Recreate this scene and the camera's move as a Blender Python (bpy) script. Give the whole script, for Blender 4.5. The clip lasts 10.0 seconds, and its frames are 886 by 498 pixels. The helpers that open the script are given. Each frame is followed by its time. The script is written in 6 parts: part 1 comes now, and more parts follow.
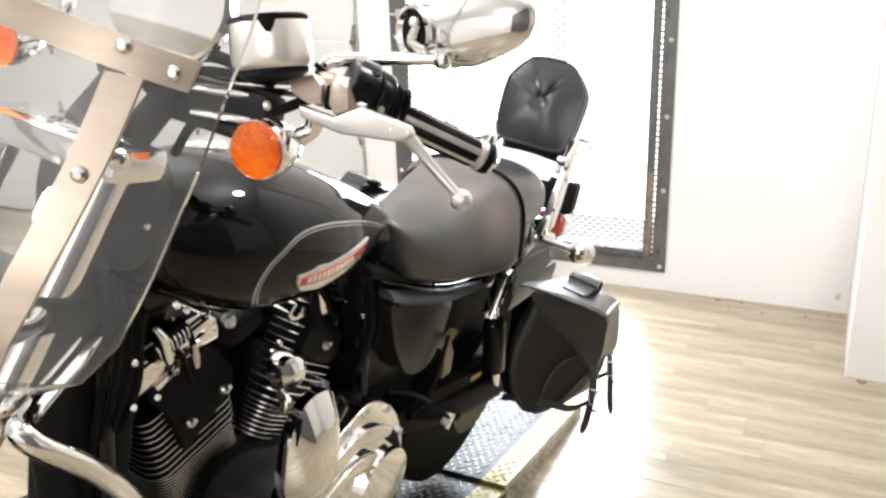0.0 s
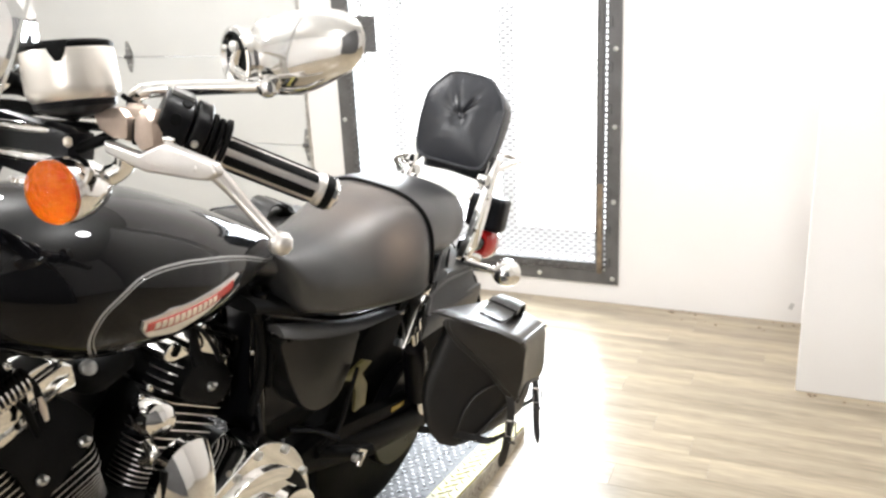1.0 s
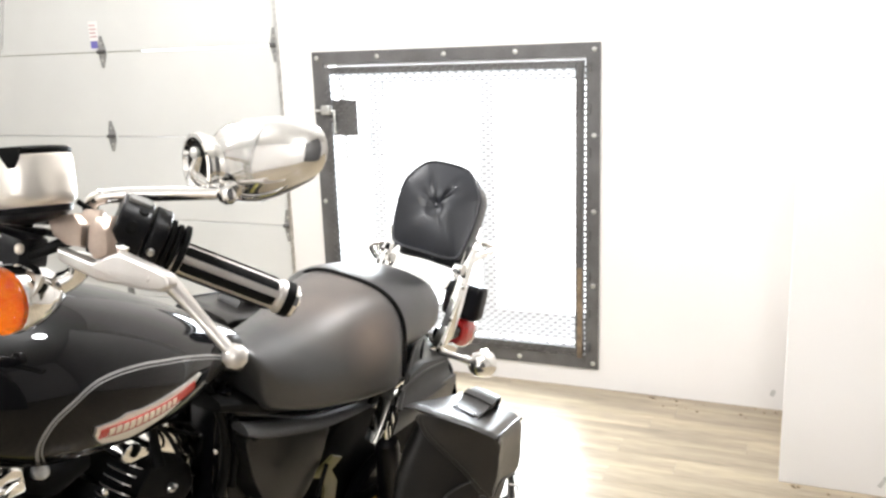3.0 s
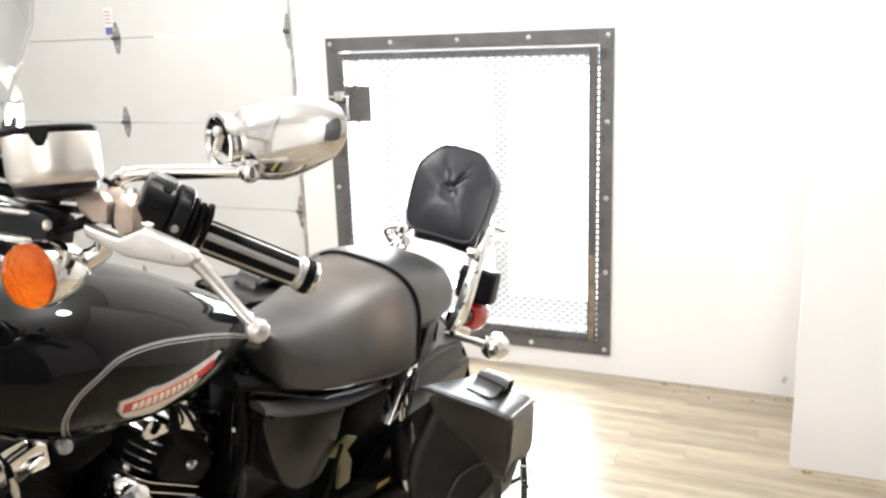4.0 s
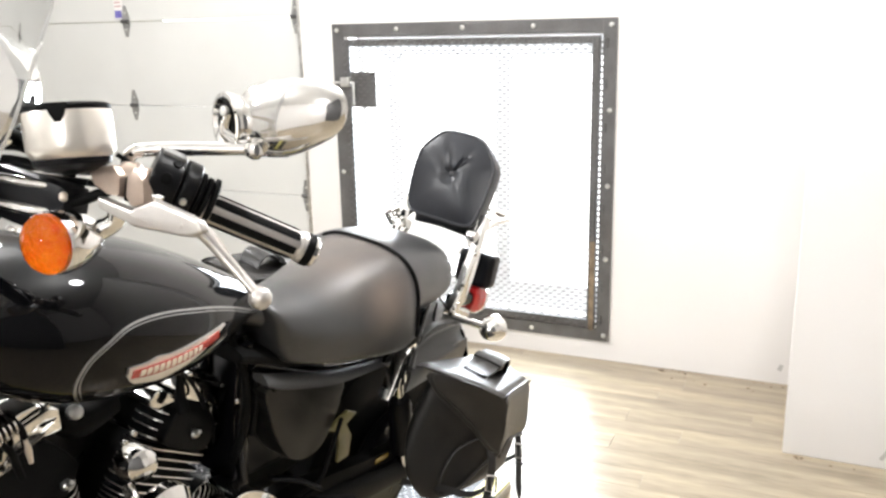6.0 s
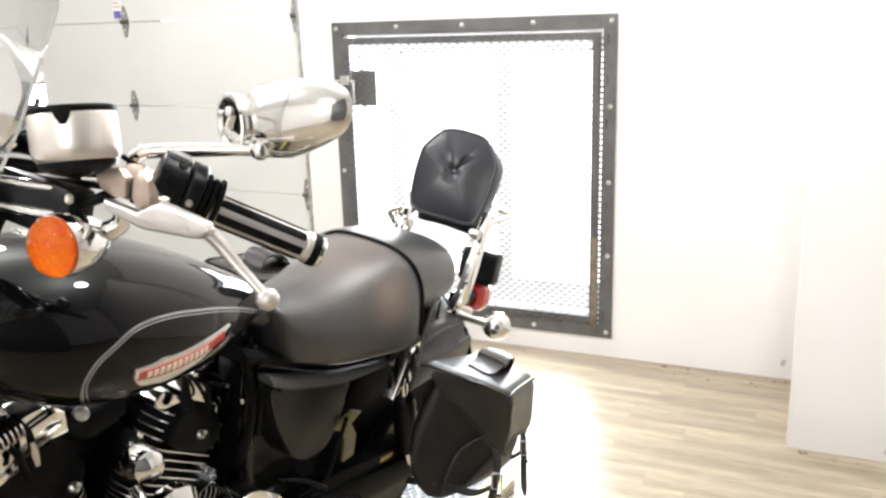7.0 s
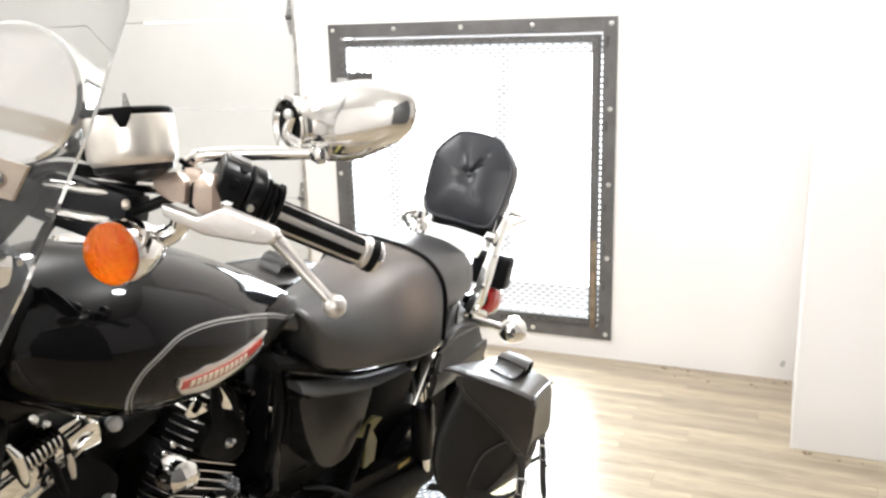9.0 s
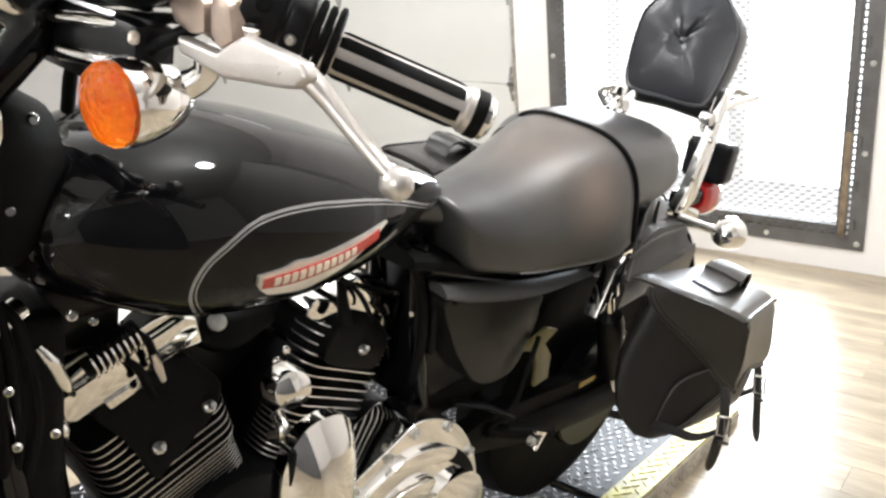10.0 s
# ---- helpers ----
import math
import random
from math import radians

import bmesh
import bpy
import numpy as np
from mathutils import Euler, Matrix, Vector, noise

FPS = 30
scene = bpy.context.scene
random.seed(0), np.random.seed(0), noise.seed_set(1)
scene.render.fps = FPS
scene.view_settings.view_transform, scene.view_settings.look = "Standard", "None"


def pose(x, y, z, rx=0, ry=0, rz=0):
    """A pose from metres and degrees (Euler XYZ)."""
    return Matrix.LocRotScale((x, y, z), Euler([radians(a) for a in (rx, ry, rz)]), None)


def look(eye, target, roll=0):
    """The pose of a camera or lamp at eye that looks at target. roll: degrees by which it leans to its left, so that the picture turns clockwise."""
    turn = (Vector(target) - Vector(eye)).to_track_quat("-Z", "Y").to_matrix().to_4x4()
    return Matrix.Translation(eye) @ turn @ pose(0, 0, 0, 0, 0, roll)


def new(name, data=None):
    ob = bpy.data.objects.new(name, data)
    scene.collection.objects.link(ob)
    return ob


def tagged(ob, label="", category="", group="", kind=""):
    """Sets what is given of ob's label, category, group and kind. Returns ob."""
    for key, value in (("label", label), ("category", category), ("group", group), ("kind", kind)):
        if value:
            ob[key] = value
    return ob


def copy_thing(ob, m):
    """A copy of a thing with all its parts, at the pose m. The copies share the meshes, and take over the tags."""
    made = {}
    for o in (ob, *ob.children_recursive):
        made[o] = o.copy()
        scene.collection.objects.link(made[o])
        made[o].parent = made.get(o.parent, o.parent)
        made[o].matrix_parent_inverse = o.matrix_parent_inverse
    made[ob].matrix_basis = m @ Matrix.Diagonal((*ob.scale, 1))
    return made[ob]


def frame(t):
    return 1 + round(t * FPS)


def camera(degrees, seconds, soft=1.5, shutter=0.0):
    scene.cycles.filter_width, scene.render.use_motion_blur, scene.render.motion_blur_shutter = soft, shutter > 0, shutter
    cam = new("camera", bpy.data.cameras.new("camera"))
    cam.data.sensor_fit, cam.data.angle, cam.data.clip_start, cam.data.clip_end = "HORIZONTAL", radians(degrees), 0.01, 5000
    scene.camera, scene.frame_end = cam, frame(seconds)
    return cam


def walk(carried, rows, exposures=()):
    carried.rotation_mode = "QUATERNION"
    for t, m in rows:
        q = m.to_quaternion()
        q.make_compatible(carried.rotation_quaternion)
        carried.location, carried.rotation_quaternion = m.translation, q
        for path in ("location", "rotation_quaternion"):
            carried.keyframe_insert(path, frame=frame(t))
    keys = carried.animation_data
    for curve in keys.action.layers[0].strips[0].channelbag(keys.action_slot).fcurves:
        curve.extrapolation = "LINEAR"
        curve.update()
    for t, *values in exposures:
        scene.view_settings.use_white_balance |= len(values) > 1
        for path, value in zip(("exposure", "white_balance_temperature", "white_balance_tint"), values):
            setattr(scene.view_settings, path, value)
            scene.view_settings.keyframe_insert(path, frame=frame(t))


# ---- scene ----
EXPOSURE = 0.0
cam = camera(55.0, 10.0, 2.6)
PATH = [
    (0, (-1.296, -0.023, 1.538), (-2.112, 1.688, 0.9), -1.9),
    (0.5, (-1.223, 0.061, 1.522), (-1.87, 1.834, 0.86), -4.5),
    (1, (-1.185, 0.137, 1.539), (-1.968, 1.869, 0.918), -2.8),
    (1.5, (-1.184, 0.172, 1.532), (-2.022, 1.882, 0.921), -1.9),
    (2, (-1.17, 0.188, 1.566), (-1.927, 1.981, 1.105), -2.0),
    (3.5, (-1.176, 0.164, 1.569), (-1.944, 1.954, 1.115), -2.0),
    (4, (-1.174, 0.155, 1.562), (-1.958, 1.931, 1.082), -2.0),
    (4.5, (-1.158, 0.143, 1.56), (-1.941, 1.912, 1.054), -2.8),
    (5, (-1.153, 0.122, 1.566), (-1.969, 1.88, 1.076), -1.3),
    (5.5, (-1.139, 0.112, 1.56), (-1.937, 1.876, 1.06), -1.0),
    (7, (-1.148, 0.11, 1.562), (-1.941, 1.873, 1.05), -1.8),
    (7.5, (-1.154, 0.101, 1.558), (-1.967, 1.853, 1.038), -1.7),
    (8, (-1.165, 0.094, 1.555), (-2.037, 1.814, 1.025), -1.9),
    (8.5, (-1.199, 0.072, 1.564), (-2.106, 1.779, 1.049), -2.4),
    (9, (-1.243, 0.089, 1.563), (-1.991, 1.873, 1.055), -1.7),
    (9.5, (-1.265, 0.249, 1.498), (-2.123, 1.94, 0.863), -4.3),
    (10, (-1.289, 0.396, 1.448), (-2.478, 1.842, 0.743), -5.1),
]
walk(cam, [(t, look(eye, target, roll)) for t, eye, target, roll in PATH], [(0.0, EXPOSURE)])

# ---- light ----
world = bpy.data.worlds.new("sky")
scene.world = world
world.use_nodes = True
wn = world.node_tree.nodes
sky = wn.new("ShaderNodeTexSky")
sky.sky_type, sky.sun_disc = "NISHITA", False
sky.sun_elevation, sky.sun_rotation = radians(40), radians(200)
world.node_tree.links.new(sky.outputs[0], wn["Background"].inputs[0])
wn["Background"].inputs[1].default_value = 0.1


def area_lamp(name, m, sx, sy, watts, colour):
    data = bpy.data.lights.new(name, "AREA")
    data.shape, data.size, data.size_y, data.energy, data.color = "RECTANGLE", sx, sy, watts, colour
    ob = new(name, data)
    ob.matrix_world = m
    return ob


WARM, COOL = (1.0, 0.99, 0.99), (0.86, 0.93, 1.0)
area_lamp("window_daylight", look((-2.7, 4.02, 0.85), (-2.7, 0.0, 0.6)), 1.2, 1.25, 150, COOL)
for lx, ly in ((-3.6, 2.0), (-3.6, -0.6), (-1.28, 1.9), (-0.3, -2.6)):
    bulb = bpy.data.lights.new("pendant_lamp", "POINT")
    bulb.energy, bulb.color, bulb.shadow_soft_size = 114, WARM, 0.11
    new("pendant_lamp", bulb).location = (lx, ly, 2.62)



# ---- materials ----


def material(name, base, rough=0.5, metal=0.0, var=0.12, scale=12.0, fine=90.0, bump=0.15, coat=0.0, spec=0.5, emit=None, dirt_or_light=None, stretch=(1, 1, 1)):
    """A Principled material with two scales of noise in colour, roughness and relief."""
    m = bpy.data.materials.new(name)
    m.use_nodes = True
    nt = m.node_tree
    n, link, b = nt.nodes, nt.links.new, nt.nodes["Principled BSDF"]
    tc, mp = n.new("ShaderNodeTexCoord"), n.new("ShaderNodeMapping")
    mp.inputs["Scale"].default_value = stretch
    link(tc.outputs["Object"], mp.inputs[0])
    big, small = n.new("ShaderNodeTexNoise"), n.new("ShaderNodeTexNoise")
    big.inputs["Scale"].default_value, small.inputs["Scale"].default_value = scale, fine
    big.inputs["Detail"].default_value = 4
    link(mp.outputs[0], big.inputs[0]), link(mp.outputs[0], small.inputs[0])
    ramp = n.new("ShaderNodeValToRGB")
    ramp.color_ramp.elements[0].position, ramp.color_ramp.elements[1].position = 0.3, 0.7
    low = dirt_or_light or tuple(c * (1 - var) for c in base)
    ramp.color_ramp.elements[0].color, ramp.color_ramp.elements[1].color = (*low, 1), (*[min(1, c * (1 + var)) for c in base], 1)
    mix = n.new("ShaderNodeMath")
    mix.operation = "MULTIPLY_ADD"
    mix.inputs[1].default_value, = (0.3,)
    link(small.outputs[0], mix.inputs[0]), link(big.outputs[0], mix.inputs[2])
    sub = n.new("ShaderNodeMath")
    sub.operation, sub.inputs[1].default_value = "SUBTRACT", 0.15
    link(mix.outputs[0], sub.inputs[0]), link(sub.outputs[0], ramp.inputs[0]), link(ramp.outputs[0], b.inputs["Base Color"])
    rr = n.new("ShaderNodeMapRange")
    rr.inputs[3].default_value, rr.inputs[4].default_value = max(0.0, rough * 0.8), min(1.0, rough * 1.2 + 0.005)
    link(big.outputs[0], rr.inputs[0]), link(rr.outputs[0], b.inputs["Roughness"])
    b.inputs["Metallic"].default_value = metal
    b.inputs["Specular IOR Level"].default_value = spec
    b.inputs["Coat Weight"].default_value, b.inputs["Coat Roughness"].default_value = coat, 0.03
    if bump:
        bn = n.new("ShaderNodeBump")
        bn.inputs["Strength"].default_value, bn.inputs["Distance"].default_value = bump, 0.002
        link(small.outputs[0], bn.inputs["Height"]), link(bn.outputs[0], b.inputs["Normal"])
    if emit:
        b.inputs["Emission Color"].default_value, b.inputs["Emission Strength"].default_value = (*base, 1), emit
    return m


# the wall's faint warm patches paint in warm light
M_WALL = material("white_wall_paint", (0.80, 0.787, 0.775), 0.55, var=0.02, scale=0.9, fine=160, bump=0.08, dirt_or_light=(0.785, 0.755, 0.728))
M_CEIL = material("ceiling_paint", (0.78, 0.78, 0.77), 0.7, var=0.04, scale=2)
M_FAR = material("grey_wall_paint", (0.55, 0.545, 0.535), 0.7, var=0.1, scale=2)
M_DARK = material("charcoal_wall_paint", (0.07, 0.07, 0.072), 0.7, var=0.15, scale=2)
M_DOOR = material("white_door_steel", (0.65, 0.655, 0.635), 0.35, var=0.03, scale=3, fine=200, bump=0.05)
M_STEEL = material("dark_raw_steel", (0.105, 0.103, 0.102), 0.5, 0.2, var=0.2, scale=9, fine=80, dirt_or_light=(0.08, 0.077, 0.075))
M_HINGE = material("galvanised_hinge", (0.30, 0.30, 0.29), 0.4, 0.5, var=0.3, scale=30)
M_RUST = material("rusty_steel", (0.20, 0.15, 0.10), 0.6, 0.3, var=0.4, scale=18)
M_MESH = material("mesh_steel", (0.15, 0.15, 0.15), 0.5, 0.4, var=0.3, scale=30)
M_ZINC = material("zinc_bolt", (0.62, 0.62, 0.60), 0.35, 0.9, var=0.2, scale=40)
M_FRAME = material("window_post_paint", (0.58, 0.585, 0.59), 0.5, var=0.05)
M_PLATE = material("diamond_plate_black", (0.0045, 0.005, 0.007), 0.38, 0.0, spec=0.14, var=0.5, scale=20, fine=150)
M_LUG = material("worn_bright_lug", (0.36, 0.36, 0.37), 0.28, 0.9, var=0.35, scale=30, fine=150, dirt_or_light=(0.12, 0.12, 0.125))
M_PLATE_Y = material("diamond_plate_yellow", (0.42, 0.38, 0.10), 0.45, 0.1, var=0.4, scale=16, dirt_or_light=(0.20, 0.17, 0.07))
M_PLATE_S = material("diamond_plate_side", (0.38, 0.35, 0.29), 0.5, 0.3, var=0.3, scale=20)
M_PAINT = material("black_gloss_paint", (0.003, 0.003, 0.0035), 0.04, 0.0, var=0.2, scale=3, bump=0.0, spec=0.26)
M_PLASTIC = material("black_satin_plastic", (0.005, 0.005, 0.006), 0.3, 0.0, var=0.25, scale=8, fine=200, bump=0.1, spec=0.2)
M_SEAT = material("black_vinyl", (0.032, 0.0325, 0.034), 0.32, 0.0, spec=0.8, var=0.3, scale=6, fine=420, bump=0.25)
M_PAD = material("black_vinyl_smooth", (0.012, 0.0133, 0.0175), 0.30, 0.0, var=0.25, scale=9, fine=420, bump=0.2)
M_LEATHER = material("black_leather", (0.013, 0.012, 0.0112), 0.30, 0.0, var=0.35, scale=7, fine=300, bump=0.3, spec=0.48)
M_HIDE = material("dull_black_leather", (0.008, 0.0076, 0.0072), 0.42, 0.0, var=0.35, scale=7, fine=300, bump=0.3, spec=0.35)
M_RUBBER = material("black_rubber", (0.004, 0.004, 0.004), 0.6, 0.0, var=0.2, scale=20, spec=0.1)
M_CHROME = material("chrome", (0.86, 0.85, 0.83), 0.06, 1.0, var=0.03, scale=6, bump=0.0)
M_ALU = material("polished_aluminium", (0.80, 0.78, 0.75), 0.22, 1.0, var=0.06, scale=20, fine=200, bump=0.05)
M_SATIN = material("satin_aluminium", (0.66, 0.63, 0.60), 0.36, 0.75, var=0.05, scale=20, fine=250, bump=0.08)
M_CUP = material("clouded_chrome", (0.84, 0.79, 0.72), 0.30, 0.65, var=0.05, scale=20, bump=0.0)
M_PERCH = material("warm_cast_alloy", (0.52, 0.42, 0.35), 0.32, 0.7, var=0.1, scale=25, fine=250, bump=0.08)
M_COVER = material("black_cover_paint", (0.008, 0.0078, 0.007), 0.30, 0.0, var=0.3, scale=6, fine=160, bump=0.05, spec=0.24, stretch=(1, 2.5, 0.6))
M_CAST = material("cast_black_engine", (0.003, 0.003, 0.003), 0.58, 0.0, var=0.3, scale=20, bump=0.2, spec=0.15)
M_FIN = material("machined_fin_edge", (0.78, 0.76, 0.73), 0.42, 1.0, var=0.1, scale=30)
M_STRIPE = material("silver_stripe", (0.29, 0.29, 0.29), 0.25, 0.4, var=0.08, scale=10, bump=0.0, coat=0.5)
M_RED = material("badge_red", (0.42, 0.04, 0.03), 0.25, 0.0, var=0.1, bump=0.0, coat=0.6)
M_BONE = material("badge_letter", (0.75, 0.66, 0.55), 0.3, 0.2, var=0.05, bump=0.0)


def glass(name, colour, rough=0.0, haze=0.0, ripple=0.0):
    m = bpy.data.materials.new(name)
    m.use_nodes = True
    nt = m.node_tree
    b = nt.nodes["Principled BSDF"]
    b.inputs["Base Color"].default_value = (*colour, 1)
    b.inputs["Transmission Weight"].default_value, b.inputs["Roughness"].default_value, b.inputs["IOR"].default_value = 1.0, rough, 1.45
    if ripple:
        vor, bmp, tc = nt.nodes.new("ShaderNodeTexVoronoi"), nt.nodes.new("ShaderNodeBump"), nt.nodes.new("ShaderNodeTexCoord")
        vor.inputs["Scale"].default_value = 150
        bmp.inputs["Strength"].default_value, bmp.inputs["Distance"].default_value = ripple, 0.004
        nt.links.new(tc.outputs["Object"], vor.inputs["Vector"]), nt.links.new(vor.outputs["Distance"], bmp.inputs["Height"]), nt.links.new(bmp.outputs[0], b.inputs["Normal"])
    # noisy white veil: hazy plastic and its milky reflection painted as one
    if haze:
        out, df, mx = nt.nodes["Material Output"], nt.nodes.new("ShaderNodeBsdfDiffuse"), nt.nodes.new("ShaderNodeMixShader")
        ns, mr = nt.nodes.new("ShaderNodeTexNoise"), nt.nodes.new("ShaderNodeMapRange")
        ns.inputs["Scale"].default_value = 14
        mr.inputs[3].default_value, mr.inputs[4].default_value = haze * 0.6, haze * 1.4
        df.inputs[0].default_value = (0.8, 0.8, 0.8, 1)
        nt.links.new(ns.outputs[0], mr.inputs[0]), nt.links.new(mr.outputs[0], mx.inputs[0])
        nt.links.new(b.outputs[0], mx.inputs[1]), nt.links.new(df.outputs[0], mx.inputs[2]), nt.links.new(mx.outputs[0], out.inputs[0])
    return m


M_TAN = material("brushed_strap_steel", (0.44, 0.37, 0.30), 0.36, 0.7, var=0.08, scale=10, fine=300, bump=0.04, stretch=(1, 1, 6))
M_AMBER = glass("amber_lens", (1.0, 0.47, 0.04), 0.02, ripple=0.9)
# colour noise paints in the bright and dark facets of the signal
M_AMBER_IN = material("amber_reflector", (1.0, 0.40, 0.018), 0.18, 0.2, var=0.2, scale=60, fine=140, bump=0.6, dirt_or_light=(0.93, 0.17, 0.005))
M_REDLENS = material("red_lens", (0.55, 0.02, 0.02), 0.1, 0.0, var=0.1, bump=0.0, coat=1.0)

# ---- mesh helpers ----


def part(name, bm, mat, parent=None, label="", smooth=True):
    me = bpy.data.meshes.new(name)
    bmesh.ops.recalc_face_normals(bm, faces=bm.faces)
    bm.to_mesh(me)
    bm.free()
    me.materials.append(mat)
    if smooth:
        me.shade_smooth()
        me.set_sharp_from_angle(angle=radians(38))
    ob = new(name, me)
    ob.parent = parent
    if label:
        ob["label"] = label
    return ob


def empty(name, m, label, category, group="", kind=""):
    ob = new(name)
    ob.empty_display_size = 0.1
    ob.matrix_world = m
    return tagged(ob, label, category, group, kind)


def box(lo, hi, bevel=0.0, bm=None, m=None, segs=2):
    bm = bm or bmesh.new()
    c = [(a + b) / 2 for a, b in zip(lo, hi)]
    s = [abs(b - a) for a, b in zip(lo, hi)]
    mat = Matrix.Translation(c) @ Matrix.Diagonal((*s, 1))
    if m is not None:
        mat = m @ mat
    r = bmesh.ops.create_cube(bm, size=1, matrix=mat)
    if bevel:
        es = list({e for v in r["verts"] for e in v.link_edges})
        bmesh.ops.bevel(bm, geom=es, offset=bevel, segments=segs, affect="EDGES", profile=0.6)
    return bm


def rings(sections, closed=True, caps=True, bm=None):
    """Skin over rings of points that all have the same count."""
    bm = bm or bmesh.new()
    rows = [[bm.verts.new(p) for p in ring] for ring in sections]
    n = len(rows[0])
    for a, b in zip(rows, rows[1:]):
        for i in range(n if closed else n - 1):
            j = (i + 1) % n
            bm.faces.new((a[i], a[j], b[j], b[i]))
    if caps and closed:
        bm.faces.new(rows[0]), bm.faces.new(rows[-1][::-1])
    return bm


def smooth_path(pts, steps=6):
    """Points on a Catmull-Rom curve through pts."""
    pts = [Vector(p) for p in pts]
    if len(pts) < 3:
        return pts
    q = [2 * pts[0] - pts[1]] + pts + [2 * pts[-1] - pts[-2]]
    out = []
    for a, b, c, d in zip(q, q[1:], q[2:], q[3:]):
        for k in range(steps):
            t = k / steps
            out.append(0.5 * ((2 * b) + (c - a) * t + (2 * a - 5 * b + 4 * c - d) * t * t + (3 * b - a - 3 * c + d) * t**3))
    return out + [pts[-1]]


def tube(pts, radius, sides=12, steps=6, bm=None, flat=1.0, curve=True):
    """A round rod along a smooth path; radius may be one number or one per point; flat squeezes it along its second axis."""
    path = smooth_path(pts, steps) if curve else [Vector(p) for p in pts]
    radii = radius if isinstance(radius, (list, tuple)) else [radius] * len(pts)
    n = len(path)
    ring_list, up = [], None
    for i, p in enumerate(path):
        d = (path[min(i + 1, n - 1)] - path[max(i - 1, 0)]).normalized()
        if up is None:
            up = d.orthogonal().normalized() if abs(d.z) > 0.95 else (Vector((0, 0, 1)) - d * d.z).normalized()
        up = (up - d * up.dot(d)).normalized()
        side = d.cross(up)
        f = i / max(n - 1, 1) * (len(radii) - 1)
        k = min(int(f), len(radii) - 2) if len(radii) > 1 else 0
        r = radii[k] + (radii[min(k + 1, len(radii) - 1)] - radii[k]) * (f - k)
        ring_list.append([p + side * (r * math.cos(a)) + up * (r * flat * math.sin(a)) for a in (2 * math.pi * j / sides for j in range(sides))])
    return rings(ring_list, bm=bm)


def lathe(profile, m, sides=32, bm=None):
    """A turned body: profile of (radius, height) along m's z axis."""
    secs = []
    for r, h in profile:
        r = max(r, 0.0004)
        secs.append([m @ Vector((r * math.cos(a), r * math.sin(a), h)) for a in (2 * math.pi * j / sides for j in range(sides))])
    return rings(secs, bm=bm)


def slab(outline, lo, hi, axis="x", bevel=0.0, bm=None, m=None, segs=2):
    """An outline of (u, v) pairs pushed out along an axis from lo to hi: u, v are (y, z), (x, z) or (x, y)."""
    def at(u, v, w):
        p = Vector({"x": (w, u, v), "y": (u, w, v), "z": (u, v, w)}[axis])
        return m @ p if m is not None else p
    own = bmesh.new()
    rings([[at(u, v, lo) for u, v in outline], [at(u, v, hi) for u, v in outline]], bm=own)
    if bevel:
        bmesh.ops.recalc_face_normals(own, faces=own.faces)
        bmesh.ops.bevel(own, geom=[e for e in own.edges], offset=bevel, segments=segs, affect="EDGES", profile=0.6, clamp_overlap=True)
    if bm is None:
        return own
    me = bpy.data.meshes.new("tmp")
    own.to_mesh(me)
    own.free()
    bm.from_mesh(me)
    bpy.data.meshes.remove(me)
    return bm


def round_outline(pts, steps=5):
    """A closed smooth outline through (u, v) points."""
    p = [Vector((u, v, 0)) for u, v in pts]
    n, out = len(p), []
    for i in range(n):
        a, b, c, d = p[i - 1], p[i], p[(i + 1) % n], p[(i + 2) % n]
        for k in range(steps):
            t = k / steps
            v = 0.5 * ((2 * b) + (c - a) * t + (2 * a - 5 * b + 4 * c - d) * t * t + (3 * b - a - 3 * c + d) * t**3)
            out.append((v.x, v.y))
    return out


def curve_value(table, y):
    """Smooth reading of rows (y, a, b, ...) at y."""
    k = 0
    while k < len(table) - 2 and y > table[k + 1][0]:
        k += 1
    a, b = table[k], table[k + 1]
    t = max(0.0, min(1.0, (y - a[0]) / (b[0] - a[0])))
    p, q = table[max(k - 1, 0)], table[min(k + 2, len(table) - 1)]
    out = []
    for i in range(1, len(a)):
        h = b[0] - a[0]
        ma = (b[i] - p[i]) / (b[0] - p[0]) * h
        mb = (q[i] - a[i]) / (q[0] - a[0]) * h
        out.append((2 * t**3 - 3 * t * t + 1) * a[i] + (t**3 - 2 * t * t + t) * ma + (3 * t * t - 2 * t**3) * b[i] + (t**3 - t * t) * mb)
    return out


def body(table, rows=28, sides=36, power=2.5, shear=0.0, bm=None, under=0.0):
    """A skinned body along y: rows of (y, half width, bottom z, top z, z of the widest place)."""
    secs = []
    y0, y1 = table[0][0], table[-1][0]
    for i in range(rows + 1):
        y = y0 + (y1 - y0) * (0.5 - 0.5 * math.cos(math.pi * i / rows))
        w, lo, hi, mid = curve_value(table, y)
        ring = []
        for j in range(sides):
            a = 2 * math.pi * j / sides
            c, s = math.cos(a), math.sin(a)
            k = under if under and s < 0 else power
            x = w * math.copysign(abs(c) ** (2 / k), c)
            z = mid + (hi - mid if s > 0 else mid - lo) * math.copysign(abs(s) ** (2 / k), s)
            ring.append((x, y + shear * (hi - z), z))
        secs.append(ring)
    return rings(secs, bm=bm)


# ---- the room ----
WALL_Y, FLOOR_Z = 3.888, 0.0


def wall_piece(name, lo, hi, mat, label, category="wall", bevel=0.0):
    return tagged(part(name, box(lo, hi, bevel), mat, smooth=False), label, category, kind="structure")


floor = wall_piece("floor", (-7, -4, -0.15), (2.6, 4.2, -0.005), M_RUST, "light oak plank floor with a satin worn finish", "floor")
ROOM_H = 3.2
